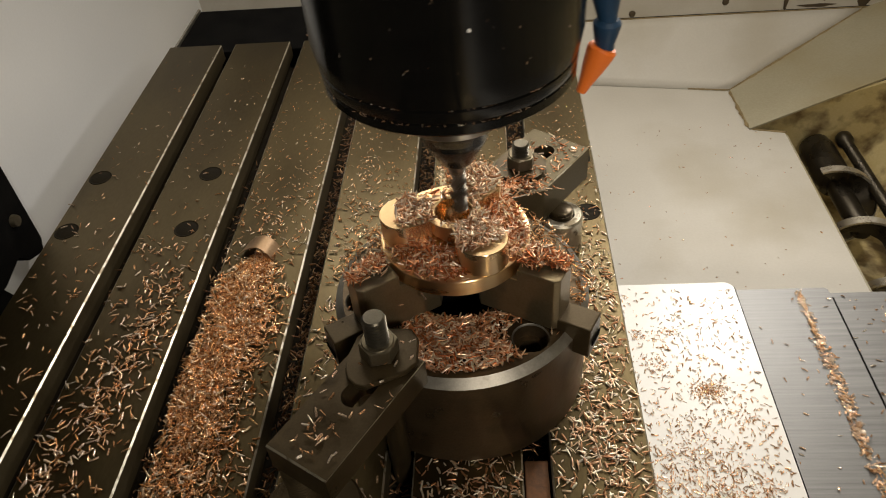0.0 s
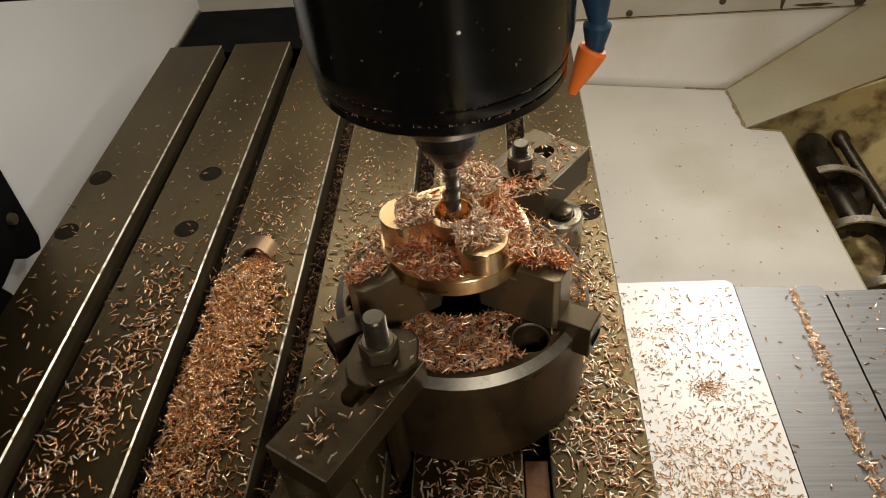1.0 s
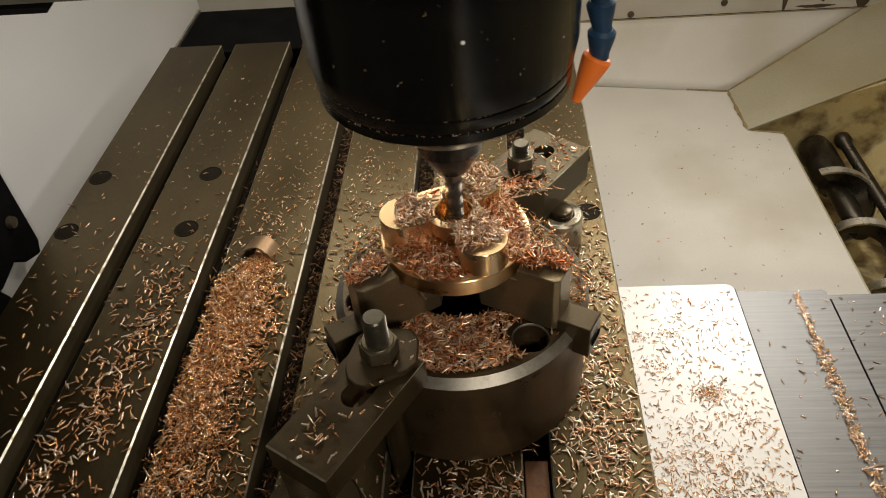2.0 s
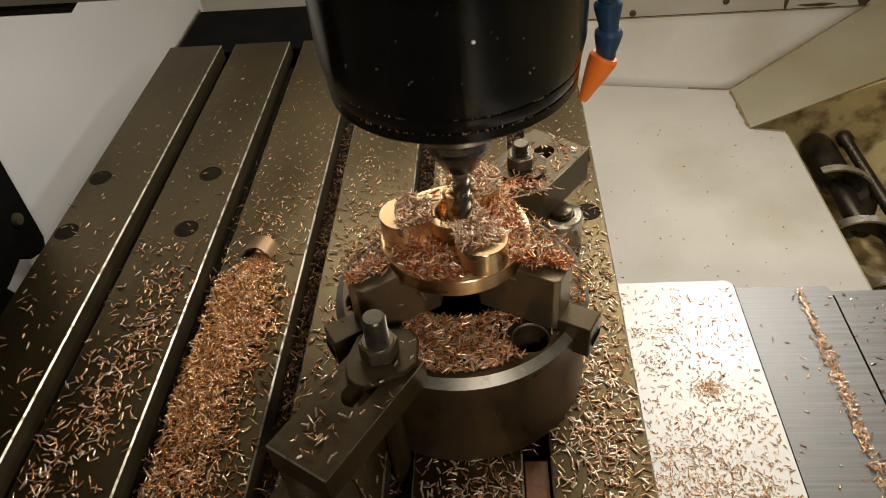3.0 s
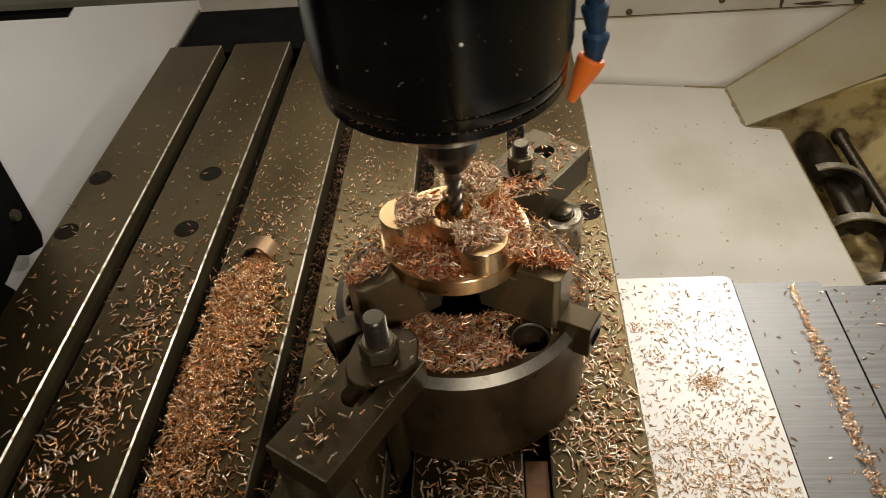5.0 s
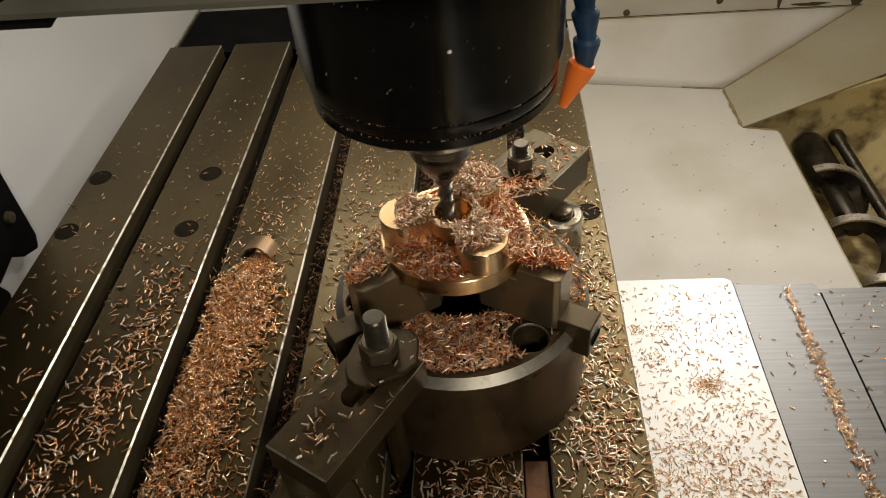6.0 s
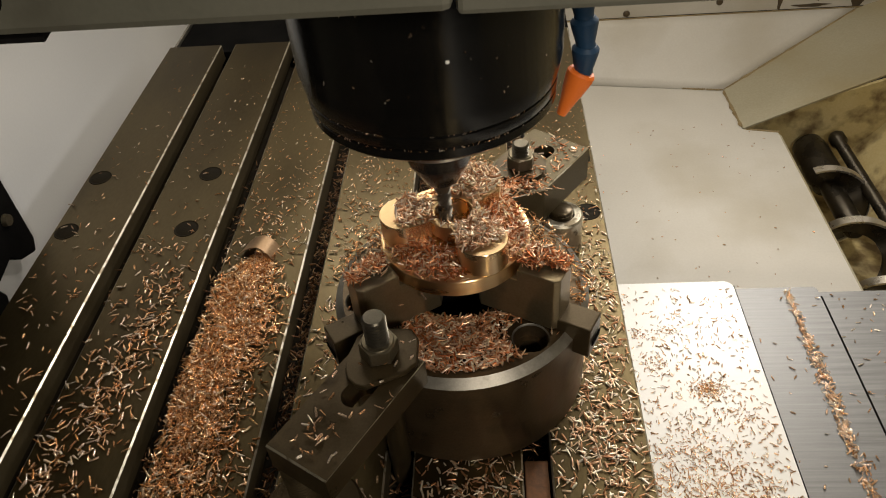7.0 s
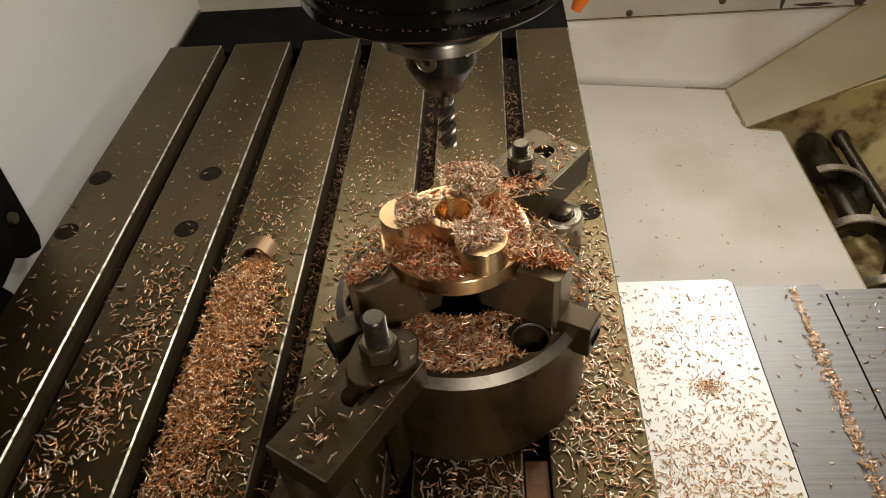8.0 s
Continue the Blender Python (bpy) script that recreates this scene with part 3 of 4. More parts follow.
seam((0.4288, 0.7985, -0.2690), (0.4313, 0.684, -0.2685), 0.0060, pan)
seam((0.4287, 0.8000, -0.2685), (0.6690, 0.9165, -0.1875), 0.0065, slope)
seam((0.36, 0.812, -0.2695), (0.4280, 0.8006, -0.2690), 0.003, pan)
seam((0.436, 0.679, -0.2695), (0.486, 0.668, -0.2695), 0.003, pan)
left_wall = thing("wall_left", "plain white painted side wall of the machine enclosure", "wall", kind="structure")
part("sheet", box(-0.515, -0.500, 0.06, 0.92, -0.30, 1.30), WHITE_WALL, left_wall)
part("front_panel", box(-0.515, -0.500, -0.75, 0.0595, -0.30, 1.30), GUARD, left_wall, "dark painted panel beside the door")
right_wall = thing("wall_right", "cream side wall stained with rusty coolant", "wall", kind="structure")
part("sheet", box(0.760, 0.775, -0.75, 0.92, -0.45, 1.30), GRIMY, right_wall)
roof = thing("ceiling", "cream painted roof of the machine enclosure", "ceiling", kind="structure")
part("sheet", box(-0.60, 0.80, 0.10, 0.93, 1.301, 1.315), WHITE, roof)
trough = thing("chip_trough", "rust stained trough holding the chip auger", "trough", kind="structure")
part("bottom", quad_slab([(0.486, -0.75, -0.365), (0.60, -0.75, -0.365), (0.60, 0.70, -0.365), (0.486, 0.70, -0.365)], 0.004), DIRTY, trough)
part("near_side", box(0.482, 0.4855, -0.75, 0.73, -0.365, -0.287), DIRTY, trough)
part("far_side", quad_slab([(0.600, -0.75, -0.363), (0.600, 0.70, -0.363), (0.757, 0.70, -0.166), (0.757, -0.75, -0.15)], 0.003), DIRTY, trough)
part("end_plate", prism([(0.432, -0.365), (0.757, -0.365), (0.757, -0.164), (0.432, -0.2712)], -0.706, -0.700, m=Matrix.Rotation(radians(90), 4, "X")), DIRTY, trough)

auger = thing("chip_auger", "oily black chip auger with polished spiral edges", "auger")
auger.location = (0.545, 0, -0.312)
part("shaft", lathe([(0, 0.468), (0.009, 0.468), (0.009, 0.474), (0.014, 0.474), (0.016, 0.477), (0.016, 0.58), (0.024, 0.585), (0.027, 0.60), (0.027, 0.668), (0.024, 0.686), (0.012, 0.693), (0, 0.693)], 32, Matrix.Rotation(radians(-90), 4, "X")), AUGER, auger, smooth=True)


def helix_band(r0, r1, y0, y1, pitch, phase, thick):
    bm = bmesh.new()
    n = int((y1 - y0) / pitch * 40)
    prev = None
    for i in range(n + 1):
        y = y0 + (y1 - y0) * i / n
        a = 2 * math.pi * (y - y0) / pitch + phase
        c, s = math.cos(a), math.sin(a)
        cur = [bm.verts.new((r * c, y + d, r * s)) for r, d in ((r0, -thick / 2), (r1, -thick / 2), (r1, thick / 2), (r0, thick / 2))]
        if prev:
            for k in range(4):
                bm.faces.new((prev[k], prev[(k + 1) % 4], cur[(k + 1) % 4], cur[k]))
        else:
            bm.faces.new(cur)
        prev = cur
    bm.faces.new(prev[::-1])
    return bm


part("flight", helix_band(0.0155, 0.0405, 0.15, 0.58, 0.118, radians(90 + 360 * (0.15 - 0.565) / 0.118), 0.006), AUGER, auger, smooth=True)
part("flight_edge", helix_band(0.0405, 0.0440, 0.15, 0.58, 0.118, radians(90 + 360 * (0.15 - 0.565) / 0.118), 0.013), FLIGHT, auger, "polished steel spiral edge", True)
pipe = thing("coolant_pipe", "dirty dark pipe lying along the trough", "pipe")
pipe.location = (0.580, 0, -0.288)
part("tube", lathe([(0, 0.15), (0.009, 0.15), (0.009, 0.655), (0.0125, 0.660), (0.0125, 0.674), (0.010, 0.678), (0, 0.678)], 24, Matrix.Rotation(radians(-90), 4, "X")), AUGER, pipe, smooth=True)

bracket = thing("door_bracket", "black rubber edged bracket on the white side wall", "bracket")
rot_wall = Matrix(((0, 0, 1, 0), (1, 0, 0, 0), (0, 1, 0, 0), (0, 0, 0, 1)))
part("plate", prism([(0.02, -0.060), (0.17, -0.078), (0.205, -0.066), (0.216, -0.084), (0.242, -0.094), (0.250, -0.080), (0.2555, 0.42), (0.02, 0.42)], -0.499, -0.480, 0.002, 1, rot_wall), BLACK, bracket)
part("stop", prism([(0.04, -0.20), (0.165, -0.135), (0.180, -0.10), (0.170, -0.078), (0.04, -0.07)], -0.499, -0.486, 0.002, 1, rot_wall), BLACK, bracket)
part("bolt", lathe([(0, 0.006), (0.006, 0.005), (0.007, 0)], 16, Matrix.Translation((-0.480, 0.225, -0.035)) @ Matrix.Rotation(radians(90), 4, "Y")), NUT, bracket, smooth=True)
moving_base += [pan, slope, back, gusset, left_wall, right_wall, roof, trough, auger, pipe, bracket]


def rounded_plate(x0, x1, y0, y1, r):
    out = [(x0, y0), (x1, y0)]
    out += [(x1 - r + r * math.cos(radians(a)), y1 - r + r * math.sin(radians(a))) for a in range(0, 91, 15)]
    return out + [(x0, y1)]


saddle = thing("saddle_cover", "white painted cover plate strewn with bronze chips", "cover", kind="structure")
part("plate", prism(rounded_plate(0.02, 0.2485, -0.62, 0.1625, 0.007), -0.0925, -0.0900, 0.0006, 1), PLATE, saddle)
part("skirt", box(0.02, 0.2470, 0.157, 0.1595, -0.265, -0.0930), PLATE, saddle)
part("wiper", box(0.2487, 0.2502, -0.62, 0.158, -0.0985, -0.0918), BLACK, saddle, "black wiper lip")
moving_saddle.append(saddle)
way = thing("way_cover", "telescopic brushed steel way cover", "way cover", kind="structure")
for x0, x1, z in ((0.12, 0.3345, -0.1000), (0.20, 0.4200, -0.1075), (0.30, 0.5060, -0.1150)):
    s = part("section", prism(rounded_plate(x0, x1, -0.62, 0.1620, 0.003), z - 0.0025, z, 0.0005, 1), COVER, way)
    part("wiper", box(x1 - 0.0005, x1 + 0.0022, -0.62, 0.150, z - 0.0072, z - 0.0006), BLACK, s, "black wiper lip")
    part("skirt", box(x0, x1 - 0.004, 0.153, 0.1555, -0.262, z - 0.003), COVER, s)
moving_base.append(way)

# ---- spindle head ----
HZ = 0.2414
head = thing("spindle_head", "glossy black milling spindle housing with grey head casting", "spindle")
part("housing", lathe([(0.034, HZ + 0.004), (0.050, HZ + 0.0005), (0.0635, HZ), (0.0652, HZ + 0.0018), (0.0653, HZ + 0.0064), (0.0643, HZ + 0.0069), (0.0652, HZ + 0.0077), (0.0657, HZ + 0.0084),
                       (0.0660, HZ + 0.0138), (0.0649, HZ + 0.0144), (0.0661, HZ + 0.0153), (0.0668, HZ + 0.0185), (0.0681, HZ + 0.0260), (0.0683, HZ + 0.20), (0.034, HZ + 0.20)], 160), HOUSING, head, "glossy black round housing", True)
part("nose", lathe([(0.0, HZ + 0.010), (0.034, HZ + 0.010), (0.0345, HZ - 0.0045), (0.0335, HZ - 0.0065), (0.0, HZ - 0.0065)], 96), HOUSING, head, smooth=True)
for a in (245, 335, 65, 155):
    k = part("drive_key", box(-0.006, 0.006, -0.0085, 0.0085, HZ - 0.0125, HZ - 0.0066, 0.0008), HOLDER, head)
    k.location, k.rotation_euler = (0.0295 * math.cos(radians(a)), 0.0295 * math.sin(radians(a)), 0), (0, 0, radians(a + 90))
for a in range(20, 380, 60):
    s = part("cap_screw", lathe([(0, HZ - 0.003), (0.0022, HZ - 0.003), (0.0028, HZ - 0.0005), (0.0028, HZ + 0.002), (0, HZ + 0.002)], 20), HOLDER, head)
    s.location = (0.052 * math.cos(radians(a)), 0.052 * math.sin(radians(a)), 0)
GZ = 0.3541
guard = part("head_casting", box(-0.37, 0.0216, -0.150, -0.084, GZ, 0.47, 0.003), GUARD, head, "olive grey painted head casting")
part("side_panel", box(0.0224, 0.195, -0.149, -0.084, GZ - 0.0013, 0.47, 0.002), GUARD, head, "olive grey painted panel")
part("rear_casting", box(-0.085, 0.085, -0.0835, 0.085, HZ + 0.2005, 0.52, 0.004), GUARD, head)
part("rubber_lip", prism([(-0.37, -0.1498), (-0.0995, -0.1498), (-0.1028, -0.129), (-0.37, -0.129)], GZ - 0.0020, GZ - 0.0003, 0.0004, 1), BLACK, head, "black rubber lip")
part("bolt", lathe([(0, 0.003), (0.0055, 0.0025), (0.0075, 0.0012), (0.0078, 0)], 24, Matrix.Translation((-0.1139, -0.1498, GZ + 0.0140)) @ Matrix.Rotation(radians(90), 4, "X")), BLACK, head, smooth=True)

holder = part("tool_holder", lathe([(0, HZ - 0.0066), (0.0300, HZ - 0.0066), (0.0310, HZ - 0.0076), (0.0315, HZ - 0.0130), (0.0310, HZ - 0.0142), (0.0270, HZ - 0.0155), (0.0270, HZ - 0.0180), (0.0190, HZ - 0.0182)], 96), HOLDER, head, "blued steel tool holder", True)
part("flange_ring", lathe([(0.0180, HZ - 0.0184), (0.0300, HZ - 0.0190), (0.0307, HZ - 0.0198), (0.0307, HZ - 0.0250), (0.0300, HZ - 0.0257), (0.0225, HZ - 0.0262), (0.0180, HZ - 0.0262)], 96, closed=True), FLANGE, holder, "polished steel flange ring", True)
part("holder_nose", lathe([(0.0200, HZ - 0.0230), (0.0190, HZ - 0.0250), (0.0187, HZ - 0.0410), (0.0180, HZ - 0.0432), (0.0104, HZ - 0.0574), (0.0096, HZ - 0.0582), (0.0061, HZ - 0.0585), (0.0061, HZ - 0.055)], 64), HOLDER, holder, "blued steel holder nose", True)


def end_mill():
    """Shank, and four flutes twisted round a core, pointing down."""
    bm = lathe([(0, HZ - 0.055), (0.0050, HZ - 0.055), (0.0050, HZ - 0.0650), (0.0044, HZ - 0.0668), (0, HZ - 0.0668)], 32)
    z_top, z_tip, steps, per = HZ - 0.0645, HZ - 0.0953, 40, 64
    prev = None
    for i in range(steps + 1):
        z = z_top + (z_tip - z_top) * i / steps
        tw = radians(300) * i / steps
        cur = []
        for k in range(per):
            a = 2 * math.pi * k / per
            ph = (4 * a) % (2 * math.pi) / (2 * math.pi)
            r = 0.0052 if ph < 0.12 else 0.0052 - 0.0022 * math.sin(math.pi * (ph - 0.12) / 0.88) ** 0.6
            cur.append(bm.verts.new((r * math.cos(a - tw), r * math.sin(a - tw), z)))
        if prev:
            for k in range(per):
                bm.faces.new((prev[k], prev[(k + 1) % per], cur[(k + 1) % per], cur[k]))
        prev = cur
    bm.faces.new(prev)
    return bm


part("end_mill", end_mill(), TOOL, holder, "four-flute carbide end mill", True)
sa = radians(250)
part("set_screw", lathe([(0, -0.0004), (0.0022, -0.0004), (0.0026, 0.0012), (0.0040, 0.0012), (0.0043, 0.0004), (0.0050, 0.0004), (0.0054, 0.0008), (0.0058, 0.0)], 24,
                        Matrix.Rotation(sa, 4, "Z") @ Matrix.Translation((0.0186, 0, HZ - 0.0330)) @ Matrix.Rotation(radians(90), 4, "Y")), JAW, holder, "recessed steel set screw", True)
ma = radians(328)
part("paint_mark", prism([(-0.004, -0.004), (0.004, -0.0045), (0.0045, 0.003), (0.001, 0.006), (-0.0035, 0.0045)], 0.0, 0.0004, 0, 1,
                         Matrix.Rotation(ma, 4, "Z") @ Matrix.Translation((0.0189, 0, HZ - 0.0292)) @ Matrix.Rotation(radians(90), 4, "Y")), PAINT_MARK, holder, "white paint mark")

nozzle = thing("coolant_hose", "blue jointed coolant hose with an orange nozzle", "coolant hose")


def along(p0, p1, prof, steps=28, flat=1.0):
    """A turned profile laid from p0 towards p1; distances along it in metres."""
    d = (Vector(p1) - Vector(p0)).normalized()
    q = d.to_track_quat("Z", "Y").to_matrix().to_4x4()
    return lathe(prof, steps, Matrix.Translation(p0) @ q @ Matrix.Diagonal((1, flat, 1, 1)))


part("nozzle", along((0.0795, 0.007, 0.2455), (0.0680, 0.004, 0.2190), [(0, 0), (0.0068, 0.0), (0.0078, 0.0015), (0.0076, 0.004), (0.0060, 0.012), (0.0042, 0.019), (0.0026, 0.0268), (0.0014, 0.0272), (0.0012, 0.02), (0, 0.02)]), ORANGE, nozzle, "orange plastic nozzle", True)
seg_prof = [(0.0045, 0), (0.0052, 0.0012), (0.0050, 0.0030), (0.0058, 0.0065), (0.0071, 0.0125), (0.0072, 0.0145), (0.0055, 0.0165), (0.003, 0.0165)]
spine = [(0.0798, 0.007, 0.2440), (0.0805, 0.007, 0.2590), (0.0790, 0.008, 0.2740), (0.0775, 0.010, 0.2890), (0.0770, 0.013, 0.3040), (0.0770, 0.017, 0.3190), (0.0770, 0.022, 0.3340), (0.0770, 0.027, 0.3490), (0.0770, 0.032, 0.3640), (0.0770, 0.037, 0.379), (0.0770, 0.042, 0.394), (0.0770, 0.047, 0.408)]
for p0, p1 in zip(spine, spine[1:]):
    part("segment", along(p0, p1, seg_prof), BLUE, nozzle, smooth=True)
moving_head += [head, nozzle]

# ---- chips ----
rng = np.random.default_rng(5)


def on_land(x):
    """True over a land of the table, away from its slots."""
    return LEFT + 0.002 < x < RIGHT - 0.002 and all(not (s - 0.001 < x < s + SLOT_W + 0.001) for s in SLOTS)


def under_things(x, y):
    if math.hypot(x, y) < CH_R + 0.001:
        return True
    return math.hypot(x + 0.087, y + 0.136) < 0.031 or math.hypot(x - 0.079, y - 0.1215) < 0.019


def scatter(n, cx, cy, sx, sy, test):
    out = []
    tries = 0
    while len(out) < n and tries < n * 30:
        tries += 1
        x, y = rng.normal(cx, sx), rng.normal(cy, sy)
        if -0.30 < y < 0.515 and test(x, y):
            out.append((x, y))
    return out


free = lambda x, y: on_land(x) and not under_things(x, y)
strip_of = lambda i: (lambda x, y: edges[2 * i] + 0.002 < x < edges[2 * i + 1] - 0.002 and not under_things(x, y))
flat = []
flat += scatter(640, -0.26, 0.14, 0.30, 0.24, free)
flat += scatter(620, -0.02, 0.30, 0.10, 0.12, free)
flat += scatter(240, -0.16, 0.28, 0.08, 0.10, free)
flat += scatter(45, -0.022, 0.217, 0.006, 0.006, free)
flat += scatter(80, 0.003, 0.243, 0.011, 0.008, free)
for cx, cy, n in ((-0.285, 0.135, 26), (-0.262, 0.085, 60), (-0.252, 0.040, 80), (-0.262, 0.005, 70), (-0.275, -0.035, 60), (-0.258, -0.060, 60), (-0.285, -0.090, 60), (-0.270, -0.125, 60), (-0.240, 0.080, 30)):
    flat += scatter(n, cx, cy, 0.011, 0.013, strip_of(1))
flat += scatter(170, -0.268, -0.02, 0.035, 0.08, strip_of(1))
flat += scatter(60, -0.34, -0.03, 0.03, 0.09, strip_of(0))
flat += scatter(210, -0.175, 0.16, 0.03, 0.05, strip_of(2))
flat += scatter(430, -0.185, -0.10, 0.035, 0.035, strip_of(2))
flat += scatter(520, -0.085, 0.12, 0.025, 0.085, strip_of(3))
flat += scatter(180, -0.095, -0.05, 0.025, 0.06, strip_of(3))
flat += scatter(300, 0.0, 0.20, 0.04, 0.06, free)
flat += scatter(210, 0.09, 0.24, 0.03, 0.07, strip_of(5))
brink = scatter(520, 0.100, 0.03, 0.018, 0.070, strip_of(5))
brink += scatter(600, 0.092, -0.085, 0.020, 0.045, strip_of(5))
brink += scatter(380, 0.010, -0.115, 0.03, 0.02, strip_of(4))
lay = lambda pts, z, lift: [(x, y, z + abs(rng.normal(0, lift))) for x, y in pts]
k = len(flat)
order = rng.permutation(k)
slivers("table_chips", lay([flat[i] for i in order[:int(k * 0.62)]], 0.0002, 0.0007), 0.0055, 0.0013, CHIP_PALE, "pale bronze slivers strewn over the table", 0.08, shrink=1.9)
slivers("darker_table_chips", lay([flat[i] for i in order[int(k * 0.62):]], 0.0002, 0.0006), 0.0054, 0.0012, CHIP_GOLD, "golden bronze slivers strewn over the table", 0.08, shrink=1.9)
slivers("brink_chips", lay(brink, 0.0002, 0.0007), 0.0050, 0.0012, CHIP_ROSE, "copper and pale slivers along the edge of the table", 0.1)

heap = []
for _ in range(8200):
    y = rng.uniform(-0.15, 0.122)
    mid_x = -0.186 + 0.05 * (y - 0.03) + 0.004 * math.sin(y * 60)
    half = 0.026 * min(1, (0.126 - y) / 0.06 + 0.15)
    x = rng.normal(mid_x, half * 0.62)
    thin = min(1, max(0.0, (y + 0.085) / 0.05))
    if not edges[4] + 0.001 < x < edges[5] - 0.001 or rng.uniform() > 0.28 + 0.72 * thin:
        continue
    e = max(0, 1 - ((x - mid_x) / (half * 1.35)) ** 2)
    top = 0.0070 * e * min(1, (0.126 - y) / 0.05) * (0.75 + 0.25 * math.sin(y * 90 + x * 200)) * thin
    heap.append((x, y, rng.uniform(0.15, 1.0) ** 0.6 * top + 0.0002))
slivers("chip_heap", heap, 0.0056, 0.0013, CHIP_GOLD, "heap of golden brown bronze slivers on the table", 0.35)

slot_pts = []
for i, s in enumerate(SLOTS):
    for _ in range((120, 520, 1300, 1100, 900)[i]):
        y = rng.normal((0.0, -0.05, 0.08, 0.12, 0.12)[i], 0.20)
        if -0.28 < y < 0.5:
            slot_pts.append((s + rng.uniform(0.002, SLOT_W - 0.002), y, rng.uniform(-0.030, -0.016)))
slivers("slot_chips", slot_pts, 0.0052, 0.0012, CHIP_DULL, "dark slivers lying in the table slots", 0.4)

pile = []
for _ in range(2000):
    a, r = rng.normal(radians(268), 0.42), rng.uniform(0.0365, 0.0765)
    x, y = r * math.cos(a), r * math.sin(a)
    ok = all(abs(math.sin(math.atan2(y, x) - radians(j))) * r > 0.013 or math.cos(math.atan2(y, x) - radians(j)) < 0 for j in JAW_ANGLES)
    if ok and math.hypot(x - 0.045, y + 0.051) > 0.0145 and not (x < -0.024 and y < -0.06):
        e = max(0.05, 1 - ((r - 0.052) / 0.026) ** 2) * max(0, 1 - ((a - radians(268)) / 0.75) ** 2)
        pile.append((x, y, CH_H + 0.0002 + rng.uniform(0.1, 1) * 0.0055 * e))
slivers("chuck_chips", pile[::2], 0.0052, 0.0011, CHIP_COPPER, "copper red slivers piled on the chuck face", 0.2)
slivers("pale_chuck_chips", pile[1::2], 0.0056, 0.0011, CHIP_ROSE, "pale pink slivers piled on the chuck face", 0.15)
ringp = []
for _ in range(850):
    a, r = rng.uniform(radians(-40), radians(172)), rng.uniform(0.060, 0.084)
    x, y = r * math.cos(a), r * math.sin(a)
    if all(abs(math.sin(a - radians(j))) * r > 0.013 or math.cos(a - radians(j)) < 0 for j in JAW_ANGLES):
        ringp.append((x, y, CH_H + abs(rng.normal(0, 0.002))))
slivers("rim_chips", ringp, 0.0046, 0.0010, CHIP_GOLD, "slivers lying along the chuck rim", 0.3)
jawp = []
for a, n, spread in ((332, 640, 0.010), (212, 300, 0.006), (92, 170, 0.010)):
    for _ in range(n):
        t, s = rng.uniform(0.048, 0.075), rng.normal(0, spread * 0.55)
        if abs(s) < 0.0105 and not (a == 332 and (s < -0.002 and t > 0.062)):
            x = t * math.cos(radians(a)) - s * math.sin(radians(a))
            y = t * math.sin(radians(a)) + s * math.cos(radians(a))
            h = (0.003 if a == 92 else 0.006) * max(0, 1 - ((t - 0.056) / 0.02) ** 2)
            jawp.append((x, y, 0.1237 + rng.uniform(0, 1) * h))
slivers("jaw_chips", jawp, 0.0046, 0.0010, CHIP_COPPER, "copper slivers piled on the chuck jaws", 0.4)

outline = lobe_outline()
top_p, low_p = [], []
while len(top_p) < 1250 or len(low_p) < 1500:
    a, r = rng.uniform(0, 2 * math.pi), 0.0465 * math.sqrt(rng.uniform(0, 1))
    x, y = r * math.cos(a), r * math.sin(a)
    lim = math.hypot(*outline[int(math.degrees(a)) % 360])
    deg = math.degrees(a)
    if r < lim - 0.001:
        if r < HOLE + 0.0022 or (150 < deg < 215 and r > 0.0350) or (270 < deg < 335 and r > 0.0395):
            continue
        hgt = 0.0035 * max(0.15, 1 - ((r - 0.026) / 0.018) ** 2)
        if 25 < deg < 90:
            hgt = 0.0065 * max(0.2, 1 - ((r - 0.034) / 0.022) ** 2)
        if len(top_p) < 1250:
            top_p.append((x, y, WP_TOP + 0.0001 + rng.uniform(0, 1) * hgt))
    elif r > lim + 0.0022 and r < 0.0460 and len(low_p) < 1500:
        if 186 < deg < 290 and r > 0.0425 and rng.uniform() < 0.7:
            continue
        hgt = 0.0060 * max(0.1, 1 - ((r - 0.030) / 0.02) ** 2)
        if deg > 300 or deg < 40:
            if r > 0.0435 and deg < 60:
                continue
            hgt = 0.0110 * max(0.25, min(1, (0.050 - r) / 0.016))
        elif 70 < deg < 165:
            if rng.uniform() > 0.10:
                continue
            hgt = 0.001
        low_p.append((x, y, WP_Z1 + 0.0001 + rng.uniform(0, 1) * hgt))
slivers("workpiece_top_chips", top_p, 0.0048, 0.0011, CHIP_ROSE, "pink bright slivers heaped on the workpiece", 0.35)
slivers("workpiece_ledge_chips", low_p, 0.0046, 0.0010, CHIP_COPPER, "copper slivers between the lobes of the workpiece", 0.35)

